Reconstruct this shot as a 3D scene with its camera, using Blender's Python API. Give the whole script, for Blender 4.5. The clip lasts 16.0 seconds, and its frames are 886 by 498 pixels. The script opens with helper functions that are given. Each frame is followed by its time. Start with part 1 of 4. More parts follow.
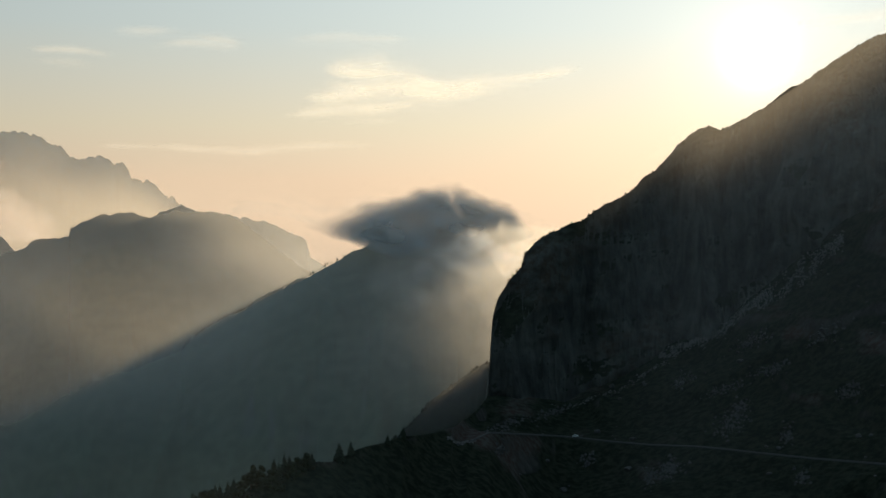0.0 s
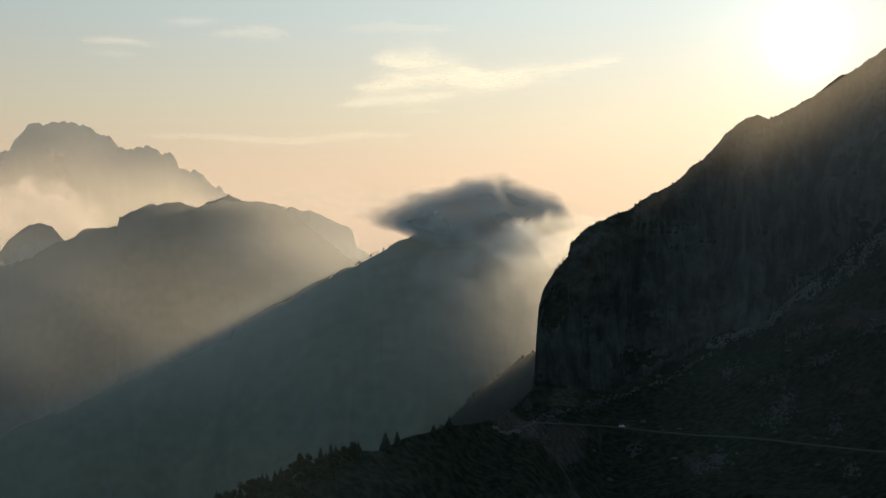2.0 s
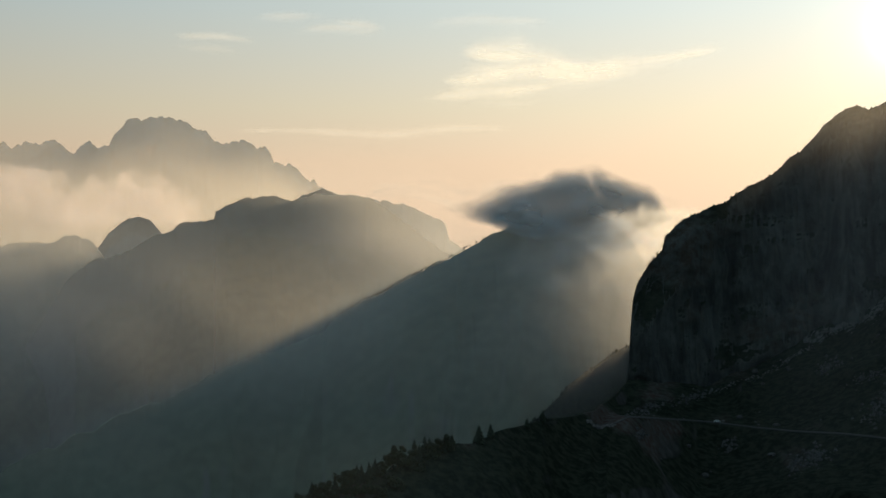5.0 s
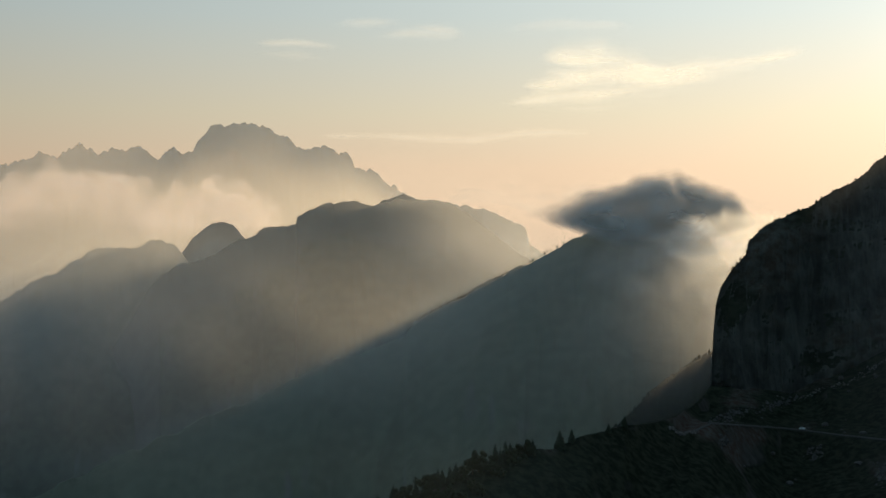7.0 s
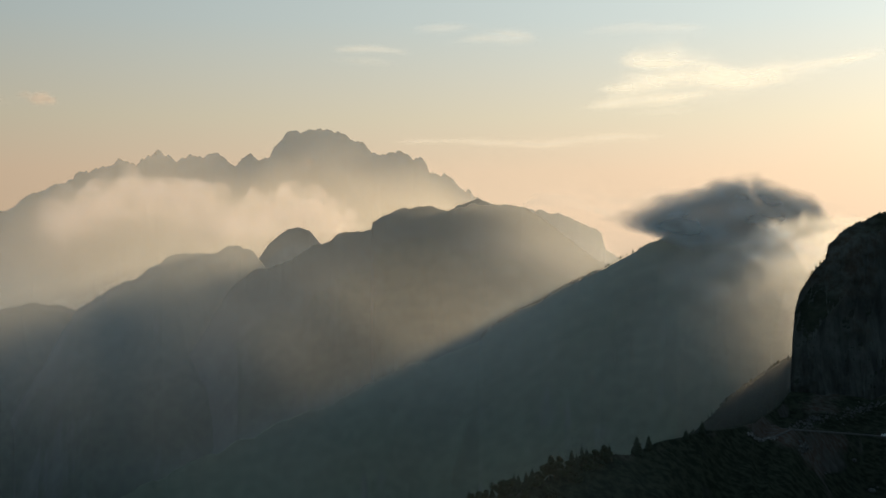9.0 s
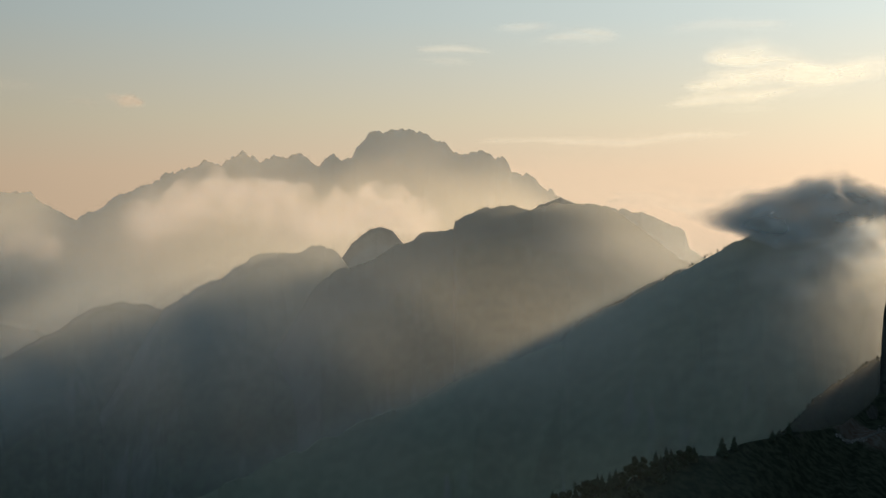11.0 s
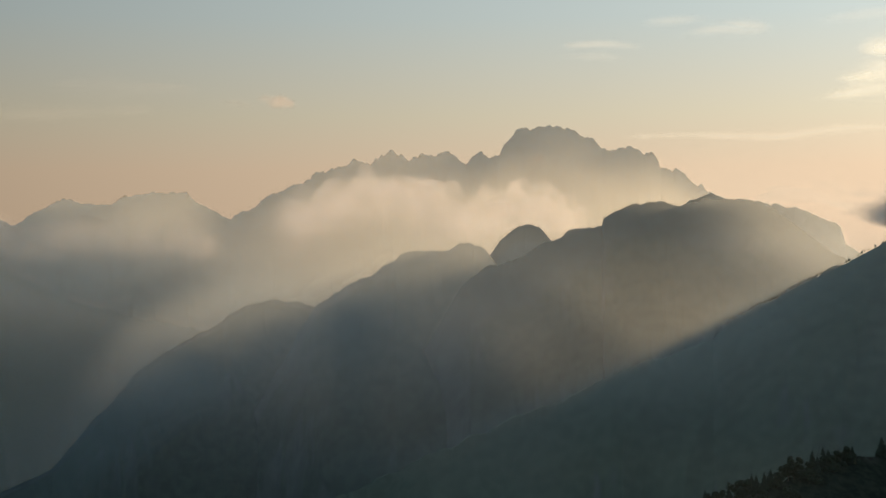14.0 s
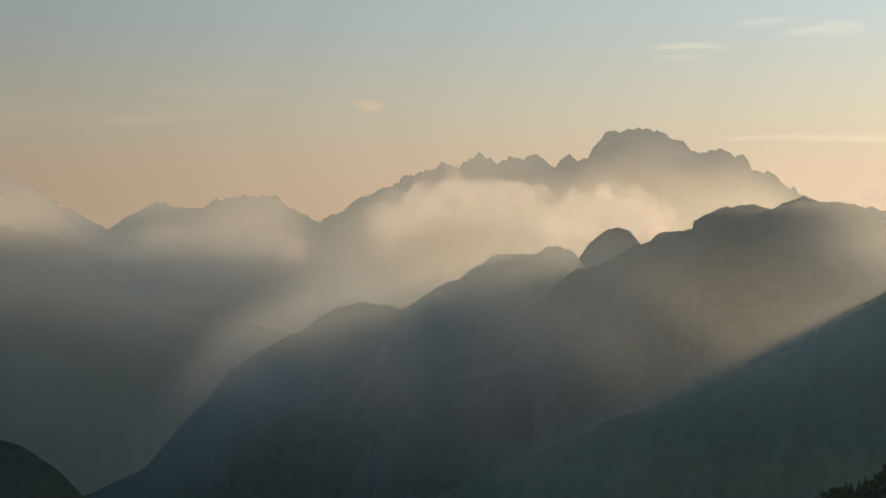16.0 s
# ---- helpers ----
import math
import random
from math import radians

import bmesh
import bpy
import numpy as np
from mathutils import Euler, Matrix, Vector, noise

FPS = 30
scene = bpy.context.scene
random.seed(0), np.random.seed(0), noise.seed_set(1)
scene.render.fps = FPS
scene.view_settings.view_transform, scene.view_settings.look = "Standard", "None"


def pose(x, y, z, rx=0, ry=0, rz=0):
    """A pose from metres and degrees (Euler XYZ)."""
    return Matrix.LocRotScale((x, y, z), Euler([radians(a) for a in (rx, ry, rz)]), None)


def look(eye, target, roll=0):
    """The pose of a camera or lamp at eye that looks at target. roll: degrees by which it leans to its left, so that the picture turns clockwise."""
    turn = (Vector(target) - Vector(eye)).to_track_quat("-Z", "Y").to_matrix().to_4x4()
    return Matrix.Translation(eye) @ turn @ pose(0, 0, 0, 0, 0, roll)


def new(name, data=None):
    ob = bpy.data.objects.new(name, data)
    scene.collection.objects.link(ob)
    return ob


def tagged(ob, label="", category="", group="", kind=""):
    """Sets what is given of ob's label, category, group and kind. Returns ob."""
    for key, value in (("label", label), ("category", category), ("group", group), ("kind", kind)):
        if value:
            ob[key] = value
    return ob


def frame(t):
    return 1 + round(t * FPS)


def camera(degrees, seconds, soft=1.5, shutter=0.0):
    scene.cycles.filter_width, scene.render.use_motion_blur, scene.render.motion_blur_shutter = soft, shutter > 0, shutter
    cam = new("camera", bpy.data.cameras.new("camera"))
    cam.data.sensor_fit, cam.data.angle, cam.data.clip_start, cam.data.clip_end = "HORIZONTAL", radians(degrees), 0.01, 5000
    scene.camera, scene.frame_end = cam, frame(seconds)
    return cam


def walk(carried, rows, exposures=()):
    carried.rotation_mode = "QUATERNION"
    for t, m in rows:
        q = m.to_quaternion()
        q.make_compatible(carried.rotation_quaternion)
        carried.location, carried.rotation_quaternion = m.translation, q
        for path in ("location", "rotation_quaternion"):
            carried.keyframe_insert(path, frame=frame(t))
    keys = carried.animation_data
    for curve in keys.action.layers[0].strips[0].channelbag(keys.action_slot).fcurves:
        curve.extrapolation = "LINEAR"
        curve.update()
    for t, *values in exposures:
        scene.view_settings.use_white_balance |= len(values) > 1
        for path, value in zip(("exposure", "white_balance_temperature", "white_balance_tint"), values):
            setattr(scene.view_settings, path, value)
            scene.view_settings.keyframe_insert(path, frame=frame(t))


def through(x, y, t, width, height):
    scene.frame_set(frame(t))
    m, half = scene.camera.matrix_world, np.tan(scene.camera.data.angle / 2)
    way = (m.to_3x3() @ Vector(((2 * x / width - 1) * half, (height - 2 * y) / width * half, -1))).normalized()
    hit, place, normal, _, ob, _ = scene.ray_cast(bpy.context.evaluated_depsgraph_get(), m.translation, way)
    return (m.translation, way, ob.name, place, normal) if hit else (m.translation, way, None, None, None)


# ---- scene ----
# The camera hangs in the air 500 m above the valley floor and turns slowly to its left.
EYE_Z = 500.0
cam = camera(35.48, 16.0)
# seconds, yaw, pitch, lean
ROWS = [
    (0.0, 0.000, 0.000, -0.248), (0.5, 0.498, -0.108, -0.271), (1.0, 0.956, -0.215, -0.307),
    (1.5, 1.412, -0.331, -0.283), (2.0, 1.886, -0.435, -0.293), (2.5, 2.383, -0.533, -0.254),
    (3.0, 2.893, -0.614, -0.237), (3.5, 3.433, -0.673, -0.238), (4.0, 4.090, -0.722, -0.244),
    (6.5, 8.281, -0.620, -0.235), (7.0, 9.029, -0.551, -0.231), (7.5, 9.777, -0.491, -0.207),
    (8.0, 10.550, -0.424, -0.174), (8.5, 11.336, -0.386, -0.127), (9.0, 12.119, -0.358, -0.047),
    (11.5, 16.451, -0.411, 0.144), (12.0, 17.441, -0.442, 0.248), (12.5, 18.486, -0.465, 0.324),
    (13.0, 19.570, -0.490, 0.376), (13.5, 20.624, -0.485, 0.413), (14.0, 21.616, -0.468, 0.418),
    (14.5, 22.559, -0.430, 0.406), (15.0, 23.464, -0.392, 0.388), (15.5, 24.369, -0.344, 0.382),
    (16.0, 25.262, -0.313, 0.368),
]
DRIFT = 0.15  # metres a second, to the left
walk(cam, [(t, pose(-DRIFT * t, 0, EYE_Z, 90 + pitch, lean, yaw)) for t, yaw, pitch, lean in ROWS])

# ---- light ----
SUN_BEARING, SUN_HEIGHT = 12.77, 7.9
SUN_DIR = Vector((math.sin(radians(SUN_BEARING)) * math.cos(radians(SUN_HEIGHT)),
                  math.cos(radians(SUN_BEARING)) * math.cos(radians(SUN_HEIGHT)), math.sin(radians(SUN_HEIGHT))))
SUN_STRENGTH = 4.7
scene.cycles.transparent_max_bounces = 256

sun = new("sun", bpy.data.lights.new("sun", "SUN"))
sun.data.energy, sun.data.angle, sun.data.color = SUN_STRENGTH, radians(2.5), (1.0, 0.75, 0.43)
sun.matrix_world = look((0, 0, 0), -SUN_DIR)


class Nodes:
    """Small wrapper that adds nodes to a tree and links them."""

    def __init__(self, tree):
        self.tree = tree
        tree.nodes.clear()

    def add(self, kind, inputs=None, **props):
        node = self.tree.nodes.new(kind)
        for key, value in props.items():
            setattr(node, key, value)
        for key, value in (inputs or {}).items():
            self.put(node, key, value)
        return node

    def put(self, node, key, value):
        if isinstance(value, bpy.types.NodeSocket):
            self.tree.links.new(value, node.inputs[key])
        else:
            node.inputs[key].default_value = value

    def math(self, op, a, b=0.0, c=0.0, clamp=False):
        node = self.add("ShaderNodeMath", operation=op, use_clamp=clamp)
        for i, value in enumerate((a, b, c)):
            self.put(node, i, value)
        return node.outputs[0]

    def ramp(self, fac, stops, interpolation="LINEAR"):
        node = self.add("ShaderNodeValToRGB", {0: fac})
        node.color_ramp.interpolation = interpolation
        els = node.color_ramp.elements
        while len(els) < len(stops):
            els.new(0.5)
        for el, (pos, col) in zip(els, stops):
            el.position = pos
            el.color = (col, col, col, 1) if isinstance(col, (int, float)) else (*col, 1)
        return node.outputs[0]

    def mix(self, fac, a, b, blend="MIX"):
        node = self.add("ShaderNodeMix", data_type="RGBA", blend_type=blend)
        self.put(node, 0, fac)
        for i, value in ((6, a), (7, b)):
            self.put(node, i, (*value, 1) if isinstance(value, tuple) and len(value) == 3 else value)
        return node.outputs[2]

    def smooth(self, value, low, high, a=0.0, b=1.0):
        node = self.add("ShaderNodeMapRange", {0: value, 1: low, 2: high, 3: a, 4: b}, interpolation_type="SMOOTHSTEP")
        return node.outputs[0]

    def noise(self, vector, scale, detail=4.0, rough=0.55):
        return self.add("ShaderNodeTexNoise", {"Vector": vector, "Scale": scale, "Detail": detail, "Roughness": rough}).outputs[0]

    def stretched(self, vector, scale):
        return self.add("ShaderNodeMapping", {"Vector": vector, "Scale": scale}).outputs[0]


def build_world():
    world = bpy.data.worlds.new("sky")
    world.use_nodes = True
    scene.world = world
    n = Nodes(world.node_tree)
    way = n.add("ShaderNodeTexCoord").outputs["Generated"]
    dot = n.add("ShaderNodeVectorMath", {0: way, 1: tuple(SUN_DIR)}, operation="DOT_PRODUCT").outputs["Value"]
    angle = n.math("MULTIPLY", n.math("ARCCOSINE", n.math("MINIMUM", dot, 0.999999)), 180 / math.pi)  # degrees from the sun
    height = n.add("ShaderNodeSeparateXYZ", {0: way}).outputs[2]
    # hazy evening air: warm at the horizon, greyer and bluer higher up
    air = n.ramp(n.math("DIVIDE", n.math("ADD", height, 0.1), 0.6, clamp=True), [
        (0.0, (0.30, 0.22, 0.16)), (0.167, (0.86, 0.63, 0.43)), (0.248, (0.87, 0.66, 0.46)), (0.312, (0.78, 0.70, 0.52)),
        (0.427, (0.61, 0.69, 0.665)), (0.513, (0.56, 0.67, 0.69)), (1.0, (0.56, 0.72, 0.88))])
    # brighter towards the sun, dusk at the back
    side = n.ramp(n.math("DIVIDE", angle, 180.0), [
        (0.0, 0.92), (0.044, 0.89), (0.071, 0.84), (0.122, 0.72), (0.156, 0.65), (0.211, 0.55), (0.30, 0.39), (0.5, (0.19, 0.265, 0.285)), (1.0, (0.10, 0.185, 0.215))])
    lit = n.mix(1.0, n.mix(1.0, air, (1.25, 1.25, 1.25), "MULTIPLY"), side, "MULTIPLY")
    halo = n.math("ADD",
                  n.math("MULTIPLY", n.math("EXPONENT", n.math("MULTIPLY", n.math("POWER", n.math("DIVIDE", angle, 1.0), 2.0), -1.0)), 1.2),
                  n.math("MULTIPLY", n.math("EXPONENT", n.math("DIVIDE", angle, -2.6)), 0.42))
    glow = n.mix(1.0, (1.0, 0.94, 0.78), halo, "MULTIPLY")
    sky = n.add("ShaderNodeTexSky", sky_type="NISHITA", sun_disc=False, sun_elevation=radians(SUN_HEIGHT),
                sun_rotation=radians(SUN_BEARING), dust_density=4.0).outputs[0]
    haze = n.add("ShaderNodeBackground", {0: n.mix(1.0, lit, glow, "ADD"), 1: 1.0}).outputs[0]
    blue = n.add("ShaderNodeBackground", {0: sky, 1: 0.002}).outputs[0]
    both = n.add("ShaderNodeAddShader", {0: haze, 1: blue}).outputs[0]
    n.add("ShaderNodeOutputWorld", {"Surface": both})


build_world()


# ---- materials ----
def material(name):
    m = bpy.data.materials.new(name)
    m.use_nodes = True
    return m, Nodes(m.node_tree)


def slope_material(name, rock, rock_dark, turf, turf_dark, size, split=0.62, upright=0.8, soil=None):
    """Bare rock on steep faces, turf and dwarf pine on the flatter ground; size: metres of the larger patches."""
    m, n = material(name)
    where = n.add("ShaderNodeNewGeometry")
    place, up = where.outputs["Position"], n.add("ShaderNodeSeparateXYZ", {0: where.outputs["Normal"]}).outputs[2]
    big, small = n.noise(place, 1.0 / size, 5.0), n.noise(place, 9.0 / size, 6.0, 0.65)
    streak = n.noise(n.stretched(place, (1.0, 1.0, upright)), 5.0 / size, 5.0, 0.6)
    stone = n.mix(n.smooth(streak, 0.35, 0.65), rock_dark, rock)
    stone = n.mix(n.smooth(small, 0.3, 0.75, 0.0, 0.5), stone, rock_dark)
    green = n.mix(n.smooth(small, 0.38, 0.62), turf_dark, turf)
    edge = n.math("ADD", up, n.math("MULTIPLY", n.math("SUBTRACT", big, 0.5), 0.9))
    colour = n.mix(n.smooth(edge, split - 0.1, split + 0.1), stone, green)
    if soil:
        bare = n.noise(n.stretched(place, (1.0, 0.5, 1.6)), 0.6 / size, 4.0, 0.55)
        colour = n.mix(n.smooth(bare, 0.54, 0.68), colour, n.mix(n.smooth(small, 0.35, 0.65), soil, rock))
    relief = n.add("ShaderNodeBump", {"Strength": 0.2, "Distance": size * 0.03, "Height": n.math("ADD", small, n.math("MULTIPLY", streak, 0.7))})
    shader = n.add("ShaderNodeBsdfDiffuse", {"Color": colour, "Roughness": 0.9, "Normal": relief.outputs[0]})
    n.add("ShaderNodeOutputMaterial", {0: shader.outputs[0]})
    return m


def plain_material(name, colour, dark, size, rough=0.85, metal=0.0, bump=0.3):
    m, n = material(name)
    place = n.add("ShaderNodeTexCoord").outputs["Object"]
    grain = n.noise(place, 1.0 / size, 6.0, 0.65)
    stain = n.noise(place, 0.17 / size, 3.0)
    tone = n.mix(n.smooth(grain, 0.3, 0.7), dark, colour)
    tone = n.mix(n.smooth(stain, 0.45, 0.75, 0.0, 0.45), tone, dark)
    relief = n.add("ShaderNodeBump", {"Strength": bump, "Distance": size, "Height": grain})
    shader = n.add("ShaderNodeBsdfPrincipled", {"Base Color": tone, "Roughness": rough, "Metallic": metal, "Specular IOR Level": 0.15 if rough > 0.5 else 0.5, "Normal": relief.outputs[0]})
    n.add("ShaderNodeOutputMaterial", {0: shader.outputs[0]})
    return m


def vapour_shader(n, alpha, colour, through=0.9):
    """Airy drops: scatters the light that reaches it from either side, lets the rest pass."""
    white = n.add("ShaderNodeMixShader", {0: through, 1: n.add("ShaderNodeBsdfDiffuse", {0: (*colour, 1)}).outputs[0],
                                          2: n.add("ShaderNodeBsdfTranslucent", {0: (*colour, 1)}).outputs[0]})
    clear = n.add("ShaderNodeBsdfTransparent")
    veil = n.add("ShaderNodeMixShader", {0: alpha, 1: clear.outputs[0], 2: white.outputs[0]})
    n.add("ShaderNodeOutputMaterial", {0: veil.outputs[0]})


def mist_material(name, alpha, patch, low=0.6, colour=(0.95, 0.95, 0.95), deep=0.3, high=0.4, thin=(60, 400), floor=(100, 400), through=0.9):
    """A drifting veil: soft towards its upper rim, uneven over patches of that many metres, thinner high up and down in the valley."""
    m, n = material(name)
    rim = n.add("ShaderNodeSeparateXYZ", {0: n.add("ShaderNodeUVMap", uv_map="rim").outputs[0]})
    place = n.add("ShaderNodeNewGeometry").outputs["Position"]
    drift = n.noise(n.stretched(place, (1.0, 1.0, 1.6)), 1.0 / patch, 5.0, 0.5)
    body = n.math("MULTIPLY", n.smooth(rim.outputs[1], 0.0, 1.0), n.smooth(rim.outputs[0], 0.0, 1.0))
    rise = n.add("ShaderNodeSeparateXYZ", {0: place}).outputs[2]
    layer = n.math("MULTIPLY", n.smooth(rise, floor[0], floor[1], deep, 1.0), n.smooth(rise, EYE_Z + thin[0], EYE_Z + thin[1], 1.0, high))
    dense = n.math("MULTIPLY", n.math("MULTIPLY", n.smooth(drift, 0.25, 0.75, low, 1.0), layer), alpha)
    vapour_shader(n, n.math("MULTIPLY", body, dense), colour, through)
    return m


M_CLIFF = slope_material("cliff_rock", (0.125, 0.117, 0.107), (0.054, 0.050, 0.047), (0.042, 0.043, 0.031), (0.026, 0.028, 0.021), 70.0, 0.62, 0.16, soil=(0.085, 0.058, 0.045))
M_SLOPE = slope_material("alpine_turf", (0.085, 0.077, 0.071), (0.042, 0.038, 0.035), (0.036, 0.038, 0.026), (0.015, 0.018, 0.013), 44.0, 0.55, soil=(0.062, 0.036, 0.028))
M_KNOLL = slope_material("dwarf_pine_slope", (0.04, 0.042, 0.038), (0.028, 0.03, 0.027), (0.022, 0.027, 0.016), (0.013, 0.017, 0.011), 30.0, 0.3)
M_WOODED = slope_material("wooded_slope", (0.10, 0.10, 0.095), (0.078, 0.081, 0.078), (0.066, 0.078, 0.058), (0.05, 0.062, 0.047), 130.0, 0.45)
M_ALP = slope_material("alpine_pasture", (0.16, 0.16, 0.15), (0.13, 0.134, 0.128), (0.135, 0.155, 0.115), (0.115, 0.133, 0.10), 130.0, 0.45)
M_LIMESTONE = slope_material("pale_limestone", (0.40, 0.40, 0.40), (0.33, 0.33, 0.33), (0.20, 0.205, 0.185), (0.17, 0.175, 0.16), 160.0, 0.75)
M_GROUND = slope_material("valley_meadow", (0.08, 0.075, 0.065), (0.05, 0.05, 0.045), (0.045, 0.055, 0.03), (0.03, 0.038, 0.022), 140.0, 0.3)
M_SCREE = plain_material("scree_stone", (0.17, 0.152, 0.143), (0.085, 0.075, 0.07), 1.5)
M_RUBBLE = plain_material("slope_rock", (0.098, 0.09, 0.085), (0.046, 0.042, 0.04), 1.5)
M_ROAD = plain_material("worn_asphalt", (0.05, 0.048, 0.046), (0.03, 0.03, 0.03), 0.8)
M_BARK = plain_material("bark", (0.10, 0.075, 0.05), (0.045, 0.035, 0.025), 0.2)
M_NEEDLE = plain_material("spruce_needles", (0.040, 0.050, 0.030), (0.018, 0.024, 0.015), 0.5)
M_LEAF = plain_material("green_leaves", (0.045, 0.054, 0.028), (0.022, 0.028, 0.016), 0.5)
M_CAR = plain_material("white_car_paint", (0.80, 0.80, 0.80), (0.70, 0.70, 0.70), 0.5, 0.3, 0.0, 0.02)
M_GLASS = plain_material("dark_car_glass", (0.03, 0.035, 0.04), (0.02, 0.02, 0.02), 0.5, 0.08, 0.0, 0.0)
M_TYRE = plain_material("tyre_rubber", (0.03, 0.03, 0.03), (0.015, 0.015, 0.015), 0.1)
M_RIM = plain_material("alloy_rim", (0.5, 0.5, 0.5), (0.35, 0.35, 0.35), 0.1, 0.35, 0.9, 0.05)
M_LAMP = plain_material("lamp_glass", (0.7, 0.7, 0.68), (0.5, 0.5, 0.5), 0.1, 0.1, 0.0, 0.0)


# ---- fractal relief ----
def _hash(ix, iy, seed):
    h = (ix.astype(np.int64) * 374761393 + iy.astype(np.int64) * 668265263 + seed * 1442695041) & 0xFFFFFFFF
    h = ((h ^ (h >> 13)) * 1274126177) & 0xFFFFFFFF
    return ((h ^ (h >> 16)) & 0xFFFF) / 32767.5 - 1.0


def smooth_noise(x, y, seed):
    ix, iy = np.floor(x), np.floor(y)
    fx, fy = x - ix, y - iy
    fx, fy = fx * fx * fx * (fx * (fx * 6 - 15) + 10), fy * fy * fy * (fy * (fy * 6 - 15) + 10)
    a, b = _hash(ix, iy, seed), _hash(ix + 1, iy, seed)
    c, d = _hash(ix, iy + 1, seed), _hash(ix + 1, iy + 1, seed)
    return (a + (b - a) * fx) * (1 - fy) + (c + (d - c) * fx) * fy


def fractal(x, y, seed, octaves=5, gain=0.5):
    total, amp, f = 0.0, 1.0, 1.0
    for i in range(octaves):
        total = total + amp * smooth_noise(x * f + 17.3 * i, y * f - 9.1 * i, seed + i)
        amp, f = amp * gain, f * 2.03
    return total


def ribs(x, y, seed, octaves=4):
    """Ridged relief: buttresses and gullies."""
    total, amp, f = 0.0, 1.0, 1.0
    for i in range(octaves):
        total = total + amp * (1 - 2 * np.abs(smooth_noise(x * f + 5.7 * i, y * f + 3.3 * i, seed + i)))
        amp, f = amp * 0.5, f * 2.1
    return total


def grid_object(name, x, y, z, mat, uv=None):
    """A sheet from two-dimensional arrays of places, smooth shaded."""
    rows, cols = z.shape
    verts = np.stack([x, y, z], -1).reshape(-1, 3)
    i = np.arange(rows - 1)[:, None] * cols + np.arange(cols - 1)[None, :]
    faces = np.stack([i, i + 1, i + 1 + cols, i + cols], -1).reshape(-1, 4)
    mesh = bpy.data.meshes.new(name)
    mesh.vertices.add(len(verts))
    mesh.vertices.foreach_set("co", verts.ravel().astype(np.float32))
    mesh.loops.add(faces.size)
    mesh.loops.foreach_set("vertex_index", faces.ravel().astype(np.int32))
    mesh.polygons.add(len(faces))
    mesh.polygons.foreach_set("loop_start", np.arange(0, faces.size, 4, dtype=np.int32))
    mesh.polygons.foreach_set("use_smooth", np.ones(len(faces), bool))
    if uv is not None:
        layer = mesh.uv_layers.new(name="rim")
        layer.data.foreach_set("uv", np.stack(uv, -1).reshape(-1, 2)[faces.ravel()].ravel().astype(np.float32))
    mesh.update(calc_edges=True)
    mesh.validate()
    mesh.materials.append(mat)
    return new(name, mesh)


def along(points, b):
    """Values along a crest, given as (bearing, value) pairs."""
    p = np.array(points, float)
    return np.interp(b, p[:, 0], p[:, 1])


def tan_deg(a):
    return np.tan(np.radians(a))


RANGES = []  # crest lines (bearings, heights, distance) that the haze follows


# ---- mountains: crests as (bearing in degrees, angle above the eye's level) ----
def mountain(name, crest, dist, mat, label, front=1.1, depth=900.0, foot=0.0, jag=4.0, rough=30.0, grain=160.0, step=0.03,
             seed=1, cliff=0.0, cliff_slope=2.6, rows=70, back=700.0, tooth=40.0):
    """A range whose crest stands at dist (number or (bearing, metres) pairs); the top cliff metres fall steeply, the rest by front."""
    b = np.arange(crest[0][0], crest[-1][0] + step, step)
    r0 = np.full_like(b, dist) if isinstance(dist, (int, float)) else along(dist, b)
    arc = np.radians(b) * r0
    h = EYE_Z + r0 * tan_deg(along(crest, b))
    teeth = jag * (2 * np.abs(fractal(arc / tooth, arc * 0, seed, 4, 0.55)) - 0.8)
    k = np.linspace(0, 1, rows)
    s = np.concatenate([-back * (1 - np.linspace(0, 1, 14)) ** 1.5, (depth * k ** 1.7)[1:]])[:, None]
    wall = cliff * (1 + 0.35 * smooth_noise(arc / grain, arc * 0, seed + 40))[None, :]
    steep = np.minimum(np.maximum(s, 0) * cliff_slope, wall)
    soft = np.maximum(np.maximum(s, 0) - wall / cliff_slope, 0) * front
    drop = steep + soft + np.maximum(-s, 0) * 0.75
    fade = np.clip(np.abs(s) / (grain * 0.5), 0, 1)
    relief = rough * fade * ribs(arc[None, :] / grain + 0.25 * smooth_noise(arc[None, :] / grain, s / grain, seed + 9), s / grain * 0.35, seed + 20)
    relief = relief + rough * 0.10 * fade * fractal(arc[None, :] / grain * 4, s / grain * 4, seed + 60, 3)
    z = np.maximum(h[None, :] + teeth[None, :] * np.exp(-np.abs(s) / (2.5 * jag)) - drop + relief - rough * fade, -200.0 + foot)
    r = r0[None, :] - s
    if name != "near_knoll":
        RANGES.append((b, np.degrees(np.max(np.arctan((z - EYE_Z) / r), axis=0)), float(r0[0])))
    ob = grid_object(name, r * np.sin(np.radians(b))[None, :], r * np.cos(np.radians(b))[None, :], z, mat)
    tagged(ob, label, "mountain", kind="structure")
    return ob


